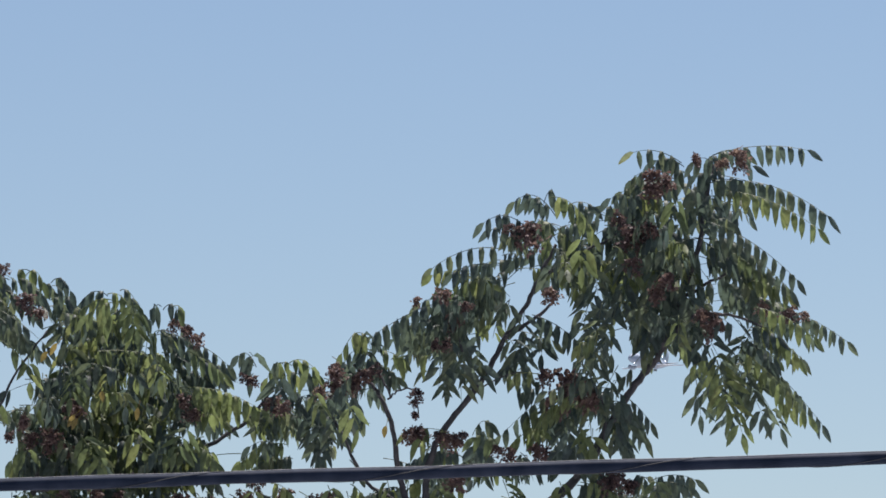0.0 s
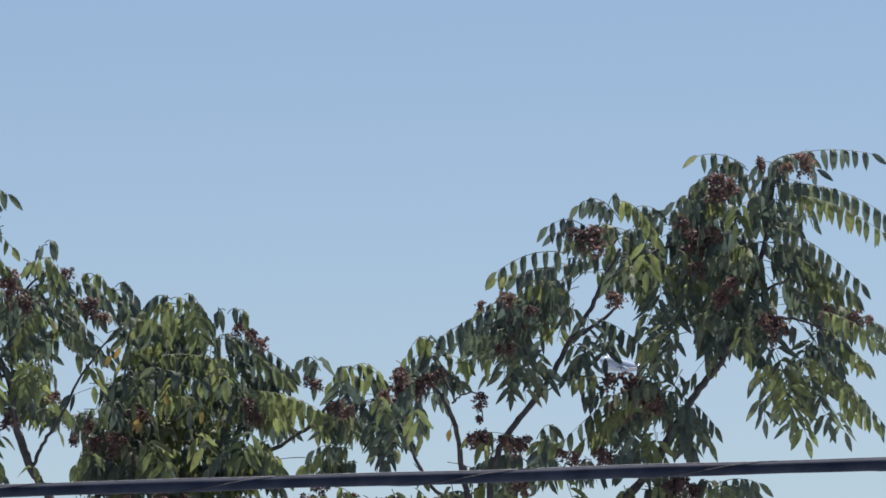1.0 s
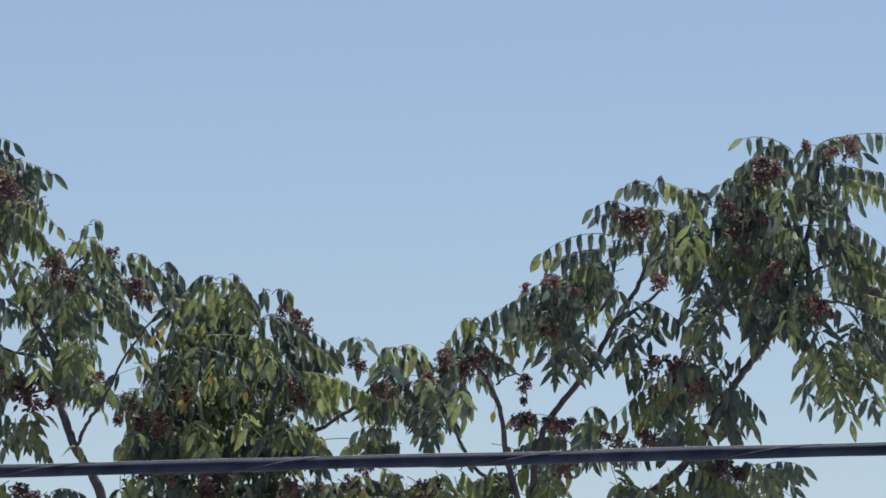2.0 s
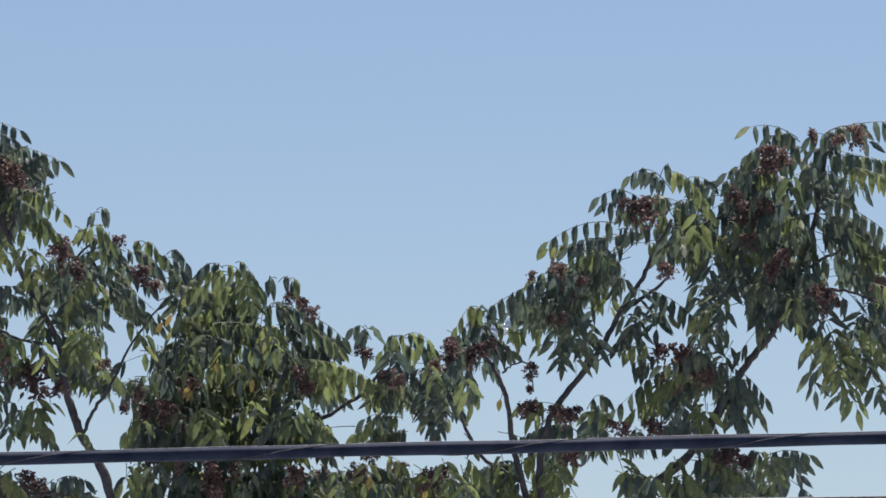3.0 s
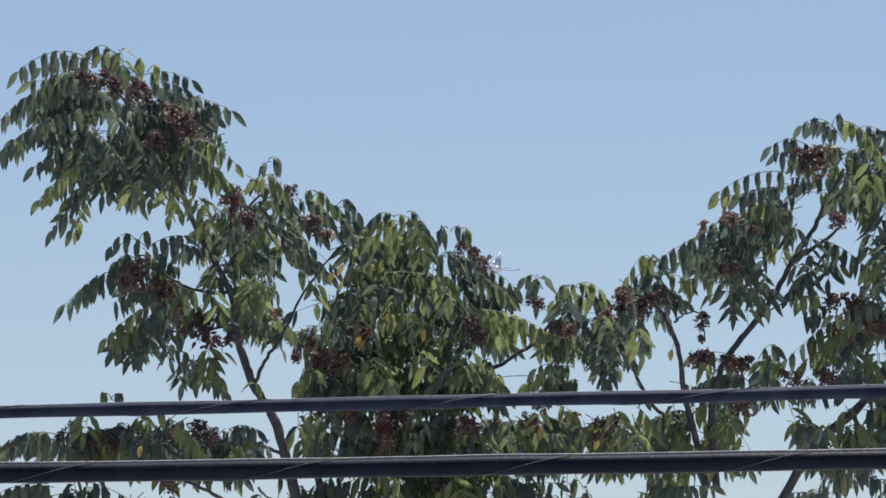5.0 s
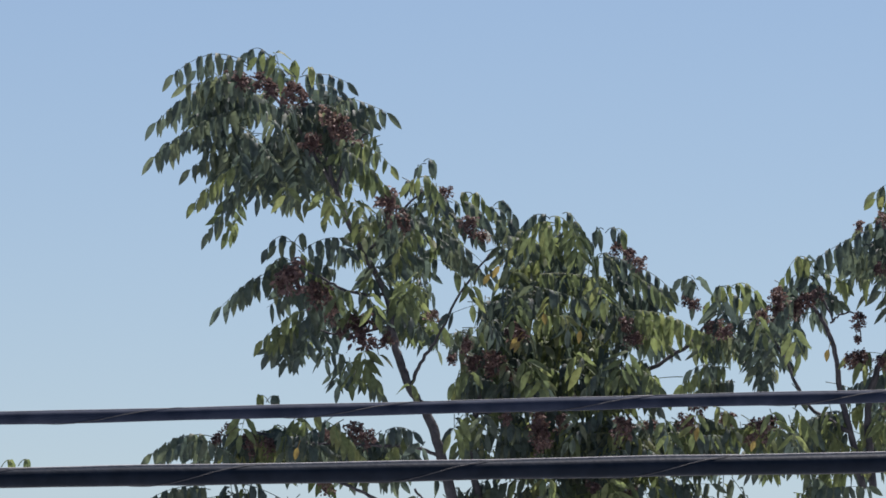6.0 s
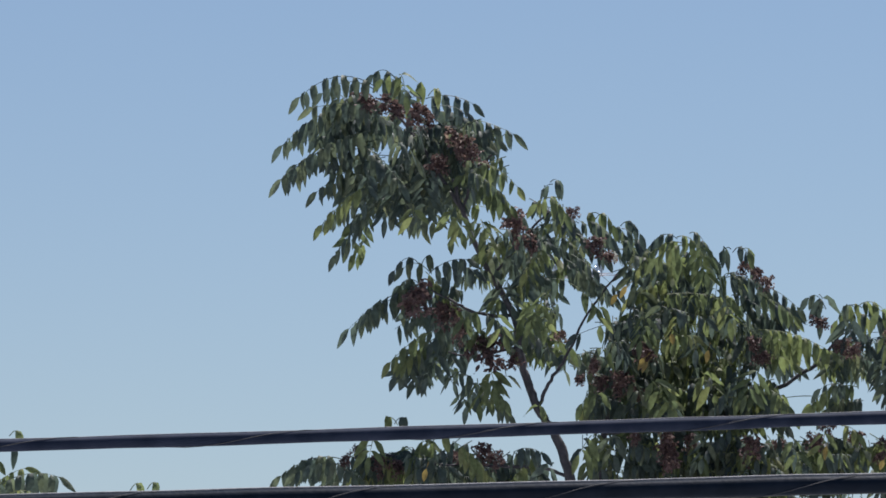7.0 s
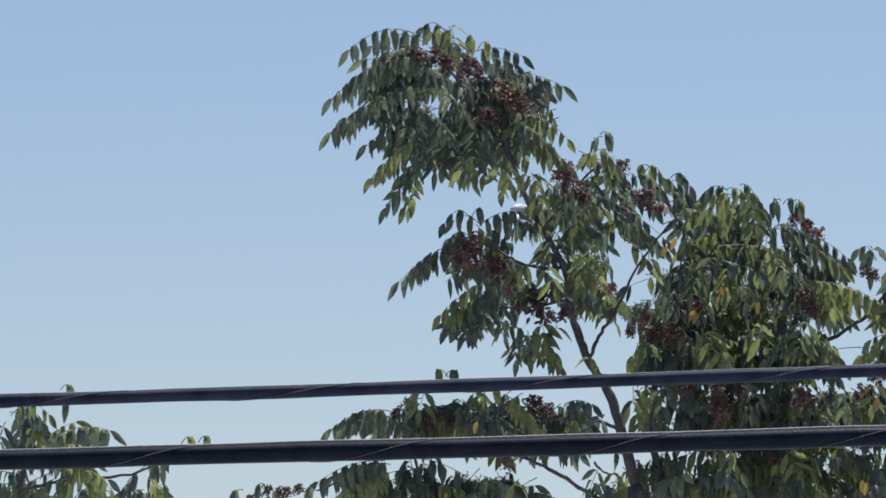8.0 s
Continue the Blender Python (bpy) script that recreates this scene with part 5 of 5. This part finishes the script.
fruits(middle_tree, [
    (-1.67, 27.75, 6.91, 0.087), (-1.63, 27.92, 6.88, 0.056), (-2.37, 27.75, 6.71, 0.127),
    (-2.28, 27.84, 6.65, 0.103), (-2.43, 27.83, 6.67, 0.063), (-2.13, 27.9, 6.51, 0.119),
    (-2.23, 27.81, 6.57, 0.079), (-2.06, 27.78, 6.43, 0.056), (-2, 27.79, 6.45, 0.063),
    (-1.48, 27.78, 6.47, 0.087), (-1.05, 27.84, 6.52, 0.087), (-1, 27.8, 6.46, 0.056)])
fruits(middle_tree, [
    (-1.08, 27.88, 6.82, 0.056), (-0.98, 27.78, 6.76, 0.063), (-1.03, 27.8, 6.79, 0.056),
    (-0.8, 27.78, 6.6, 0.048), (-2.56, 27.92, 6.04, 0.095), (-2.64, 27.89, 6.09, 0.056),
    (-2.49, 27.89, 6.03, 0.071), (-2.69, 27.85, 6.05, 0.056), (-2.14, 27.81, 6.08, 0.087),
    (-2.07, 27.77, 6.05, 0.071), (-2.26, 27.89, 6.07, 0.071), (-1.39, 27.83, 6.12, 0.103)])
fruits(middle_tree, [
    (-1.37, 27.75, 6.03, 0.079), (-1.52, 27.77, 6.13, 0.056), (-1.05, 27.76, 6.1, 0.087),
    (-1.58, 27.87, 6.34, 0.071), (-1.51, 27.9, 6.32, 0.056), (-3.14, 27.78, 5.73, 0.063),
    (-3.22, 27.88, 5.74, 0.048), (-3.08, 27.8, 5.74, 0.056), (-3.28, 27.86, 5.71, 0.04),
    (-2.25, 27.9, 5.88, 0.071), (-1.17, 27.85, 5.86, 0.063), (-1.01, 27.88, 5.84, 0.063)])
fruits(middle_tree, [
    (-1.69, 27.81, 6.43, 0.071), (-1.82, 27.74, 6.54, 0.063), (-1.3, 27.83, 6.13, 0.056),
    (-0.8, 27.85, 6.13, 0.071)])
fruits(middle_tree, [
    (-0.76, 27.77, 6.59, 0.048), (-0.68, 27.81, 6.5, 0.079), (-0.44, 27.8, 6.57, 0.087),
    (-0.63, 27.74, 6.48, 0.056), (-1.02, 27.8, 6.45, 0.056), (-1.48, 27.81, 6.49, 0.063),
    (-0.43, 27.83, 6.64, 0.063), (-0.5, 27.87, 6.55, 0.056)])
fruits(middle_tree, [
    (-0.5, 27.81, 6.1, 0.095), (-0.44, 27.92, 6.13, 0.063), (-0.64, 27.89, 6.14, 0.071),
    (-0.53, 27.91, 6.06, 0.071), (-1.37, 27.86, 6.08, 0.087), (-1.3, 27.86, 6.11, 0.063),
    (-1.58, 27.84, 6.38, 0.087), (-1.65, 27.88, 6.36, 0.071), (-1.73, 27.81, 6.37, 0.056),
    (-0.75, 27.85, 6.18, 0.063), (-1.05, 27.86, 6.08, 0.087), (-0.94, 27.83, 6.11, 0.063)])
fruits(right_tree, [
    (0.06, 27.79, 6.36, 0.071), (-0.01, 27.75, 6.37, 0.063), (0.27, 27.76, 6.29, 0.071),
    (0.38, 27.8, 6.3, 0.056), (0.7, 27.84, 6.21, 0.079), (0.77, 27.88, 6.18, 0.056),
    (-0.1, 27.87, 6.39, 0.063), (0.06, 27.8, 6.18, 0.079), (-0.12, 27.91, 6.51, 0.04)])


# ---- cables ----
def cable(name, label, y, level, slope, radius, turn, start, strand, sheath):
    """A telephone cable lashed to a steel strand, with its lashing wire wound round both."""
    ob = tagged(new(name), label, "cable", "cables over the street")
    ob.location = (0, y, level)
    xs = [-24.1 + 0.5 * i for i in range(42)] + [-3.0 + 0.02 * i for i in range(251)] + [2.5 + 0.5 * i for i in range(44)]
    xs = sorted(set(round(x, 3) for x in xs))
    line, radii = [], []
    for x in xs:
        wob = noise.noise(Vector((x * 2.2, y, 0.3))) * 0.0025 + noise.noise(Vector((x * 7, y, 4.3))) * 0.0008
        line.append(Vector((x, 0, slope * x + 0.0009 * x * x + wob)))
        near = math.cos(2 * math.pi * (x - start) / turn)
        radii.append(radius * (1 + 0.03 * noise.noise(Vector((x * 5, y, 9)))) - 0.0006 * near)
    v, f = [], []
    tube(line, radii, 14, v, f)
    part("sheath", mesh_of("sheath", v, f, sheath), ob, ob.location, "dark weathered cable sheath")
    v, f = [], []
    tube([p + Vector((0, 0.004, r + strand * 0.55)) for p, r in zip(line, radii)], [strand] * len(line), 8, v, f)
    part("strand", mesh_of("strand", v, f, STEEL), ob, ob.location, "thin galvanised steel strand")
    v, f = [], []
    winding = []
    for i in range(1600):
        x = -8 + 0.01 * i
        w = 2 * math.pi * (x - start) / turn
        k = min(range(len(xs)), key=lambda q: abs(xs[q] - x)) if abs(x) > 3 else int(np.searchsorted(xs, x))
        c, r = line[k], radii[k] + 0.0012
        winding.append(Vector((x, math.sin(w) * r, c.z + math.cos(w) * r)))
    tube(winding, [0.0009] * len(winding), 5, v, f)
    part("lashing_wire", mesh_of("lashing_wire", v, f, LASHING), ob, ob.location, "thin wire wound round the cable")


CABLES = ((16.0, 5.364, 0.0316), (15.6, 5.184, 0.0248))
cable("cable", "thin dark grey lashed cable strung across the sky", 16.0, 5.364, 0.0316, 0.0145, 0.56, 0.05, 0.0016, GREY_SHEATH)
cable("cable", "thick black lashed cable below the thinner one", 15.6, 5.184, 0.0248, 0.0215, 0.54, 0.22, 0.0032, SHEATH)


def pole(x):
    ob = tagged(new("utility_pole"), "round weathered wooden pole carrying the cables", "pole", "poles of the cable line")
    ob.location = (x, 15.8, 0)
    v, f = [], []
    line = [Vector((0, 0, z)) for z in (-0.3, 0.0, 2, 4, 6, 7.6, 7.62)]
    tube(line, [0.15, 0.15, 0.14, 0.13, 0.12, 0.11, 0.09], 16, v, f)
    part("post", mesh_of("post", v, f, POLE_WOOD), ob, ob.location)
    for y, level, slope in CABLES:
        z = level + slope * x + 0.0009 * x * x
        v, f = [], []
        tube([Vector((0, 0, z)), Vector((0, (y - 15.8) * 0.5, z)), Vector((0, (y - 15.8) * 1.15, z))], [0.03, 0.03, 0.028], 8, v, f)
        part("bracket", mesh_of("bracket", v, f, STEEL), ob, ob.location, "steel bracket holding a cable")


pole(-24.0)
pole(24.4)


# ---- airliner ----
def loft(rings, mat, name):
    v, f = [], []
    k = len(rings[0])
    for r in rings:
        v.extend(r)
    for i in range(len(rings) - 1):
        for j in range(k):
            a, b = i * k + j, i * k + (j + 1) % k
            f.append((a, b, b + k, a + k))
    f.append(tuple(reversed(range(k))))
    f.append(tuple((len(rings) - 1) * k + j for j in range(k)))
    return mesh_of(name, v, f, mat)


def circle(x, z, ry, rz, n=24):
    return [(x, ry * math.cos(2 * math.pi * i / n), z + rz * math.sin(2 * math.pi * i / n)) for i in range(n)]


def aerofoil(x, y, z, chord, thick, upright=False):
    """A wing section whose nose is at x; the chord runs aft (-x)."""
    out = []
    for s, h in ((0, 0), (0.08, 0.7), (0.3, 1.0), (0.65, 0.6), (1.0, 0.04), (0.65, -0.35), (0.3, -0.6), (0.08, -0.5)):
        d = h * thick * 0.5
        out.append((x - s * chord, y + d, z) if upright else (x - s * chord, y, z + d))
    return out


def airliner():
    """Nose at the origin, nose towards +x, left wing towards +y."""
    ob = tagged(new("airliner"), "pale haze-tinted twin-engine airliner descending with a landing light and glints", "aeroplane")
    shape = ((0.0, -0.5, 0.05), (-0.4, -0.42, 0.75), (-1.2, -0.28, 1.35), (-2.6, -0.1, 1.95), (-4.5, 0, 2.4), (-6.5, 0, 2.55), (-20, 0, 2.55), (-23.5, 0.15, 2.3), (-27.5, 0.6, 1.65), (-31, 1.05, 0.95), (-33.8, 1.4, 0.25))
    part("fuselage", loft([circle(x, z, r, r * 1.05) for x, z, r in shape], HAZED_WHITE, "fuselage"), ob, label="rounded fuselage, haze-tinted pale grey")
    part("belly_fairing", loft([circle(x, -1.7, r, r * 0.6) for x, r in ((-9.5, 0.3), (-11, 1.8), (-14.5, 2.1), (-18.5, 2.0), (-21, 0.4))], HAZED_WHITE, "belly_fairing"), ob)
    for s in (1, -1):
        wing = [aerofoil(-10.8, s * 1.5, -2.2, 7.2, 1.0), aerofoil(-14.4, s * 6.2, -1.85, 4.3, 0.6), aerofoil(-20.9, s * 18.0, -1.6, 1.6, 0.22)]
        w = part("wing", loft(wing, HAZED_GREY, "wing"), ob, label="swept wing, haze-tinted grey")
        part("winglet", loft([aerofoil(-20.9, s * 18.0, -1.6, 1.6, 0.2), aerofoil(-21.8, s * 18.4, -0.7, 0.7, 0.1)], HAZED_BLUE_GREY, "winglet"), w)
        part("flap", loft([aerofoil(-17.7, s * 2.2, -2.35, 2.0, 0.25), aerofoil(-18.4, s * 6.2, -1.95, 1.6, 0.2), aerofoil(-20.4, s * 11.5, -1.4, 1.1, 0.15)], HAZED_GREY, "flap"), w)
        part("stabiliser", loft([aerofoil(-28.0, s * 0.9, 1.2, 3.6, 0.35), aerofoil(-31.2, s * 6.0, 1.6, 1.4, 0.14)], HAZED_GREY, "stabiliser"), ob)
        nacelle = [circle(x, -2.95, r, r) for x, r in ((-9.2, 0.95), (-9.35, 1.1), (-10.4, 1.2), (-12.0, 1.1), (-13.4, 0.75))]
        e = part("engine", loft([[(x, y + s * 5.75, z) for x, y, z in r] for r in nacelle], HAZED_WHITE, "engine"), ob, label="underwing engine, haze-tinted pale")
        part("intake", loft([[(x, y + s * 5.75, z) for x, y, z in circle(q, -2.95, r, r)] for q, r in ((-9.19, 0.82), (-9.16, 0.2))], HAZED_GREY, "intake"), e)
        part("pylon", loft([aerofoil(-11.0, s * 5.75, -2.3, 4.0, 0.3, True), aerofoil(-13.5, s * 5.75, -1.6, 3.0, 0.3, True)], HAZED_WHITE, "pylon"), e)
        leg = part("main_gear", loft([circle_y(-16.6, s * 3.8, z, 0.16) for z in (-4.0, -2.0)], HAZED_GREY, "main_gear"), ob)
        for k in (-0.45, 0.45):
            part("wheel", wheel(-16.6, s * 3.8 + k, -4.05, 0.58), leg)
    part("fin", loft([aerofoil(-26.0, 0, 1.8, 6.2, 0.5, True), aerofoil(-31.2, 0, 8.6, 2.4, 0.2, True)], HAZED_BLUE_GREY, "fin"), ob, label="grey-blue tail fin, haze-tinted")
    nose_leg = part("nose_gear", loft([circle_y(-5.0, 0, z, 0.1) for z in (-4.0, -2.2)], HAZED_GREY, "nose_gear"), ob)
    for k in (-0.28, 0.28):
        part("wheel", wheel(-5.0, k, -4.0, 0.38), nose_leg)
    part("cockpit_window", loft([circle(-1.35, 0.75, 0.95, 0.36), circle(-2.25, 1.2, 1.25, 0.46)], HAZED_GLASS, "cockpit_window"), ob)
    for x, y, z in LIGHT_AND_GLINTS:
        part("landing_light_glint", glow_disc(x, y, z, 0.16 if x > -20 else 0.1), ob, label="bright round spot for the landing light and for glints")
    return ob


def circle_y(x, y, z, r):
    return [(x + r * math.cos(a), y + r * math.sin(a), z) for a in (2 * math.pi * i / 8 for i in range(8))]


def wheel(x, y, z, r):
    rings = [[(x + q * math.cos(a), y + d, z + q * math.sin(a)) for a in (2 * math.pi * i / 16 for i in range(16))] for d, q in ((-0.2, r * 0.85), (-0.12, r), (0.12, r), (0.2, r * 0.85))]
    return loft(rings, HAZED_RUBBER, "wheel")


def glow_disc(x, y, z, r):
    rings = [[(x + d, y + q * math.cos(a), z + q * math.sin(a)) for a in (2 * math.pi * i / 12 for i in range(12))] for d, q in ((-0.2, r * 0.9), (0.05, r), (0.25, r * 0.5))]
    return loft(rings, GLOW, "landing_light_glint")


# only the second is a lamp; the others glow in place of glints
LIGHT_AND_GLINTS = [(-2.5, 1.1, 1.55), (-3.9, 0.6, -2.3), (-5.2, 0.5, 2.45), (-27.3, 0.35, 4.0), (-29.6, 0.5, 2.3)]
plane = airliner()


# ---- what moves ----
# the nose of the airliner every half second
FLIGHT = [
    (87.0, 3236.0, 294.1),
    (64.9, 3208.0, 291.7),
    (43.0, 3180.0, 289.5),
    (21.6, 3152.0, 287.4),
    (0.6, 3124.0, 285.5),
    (-20.1, 3096.0, 283.6),
    (-40.4, 3068.0, 282.0),
    (-60.3, 3040.0, 280.5),
    (-79.9, 3012.0, 279.1),
    (-99.1, 2984.0, 277.8),
    (-117.9, 2956.0, 276.7),
    (-136.4, 2928.0, 275.6),
    (-154.5, 2900.0, 274.7),
    (-172.1, 2872.0, 273.9),
    (-189.5, 2844.0, 273.2),
    (-206.4, 2816.0, 272.6),
    (-223.0, 2788.0, 272.1),
]


def motions():
    rows = [(0.5 * i, pose(x, y, z - 0.5, 0, -4.5, -126.0)) for i, (x, y, z) in enumerate(FLIGHT)]
    walk(plane, rows)


motions()
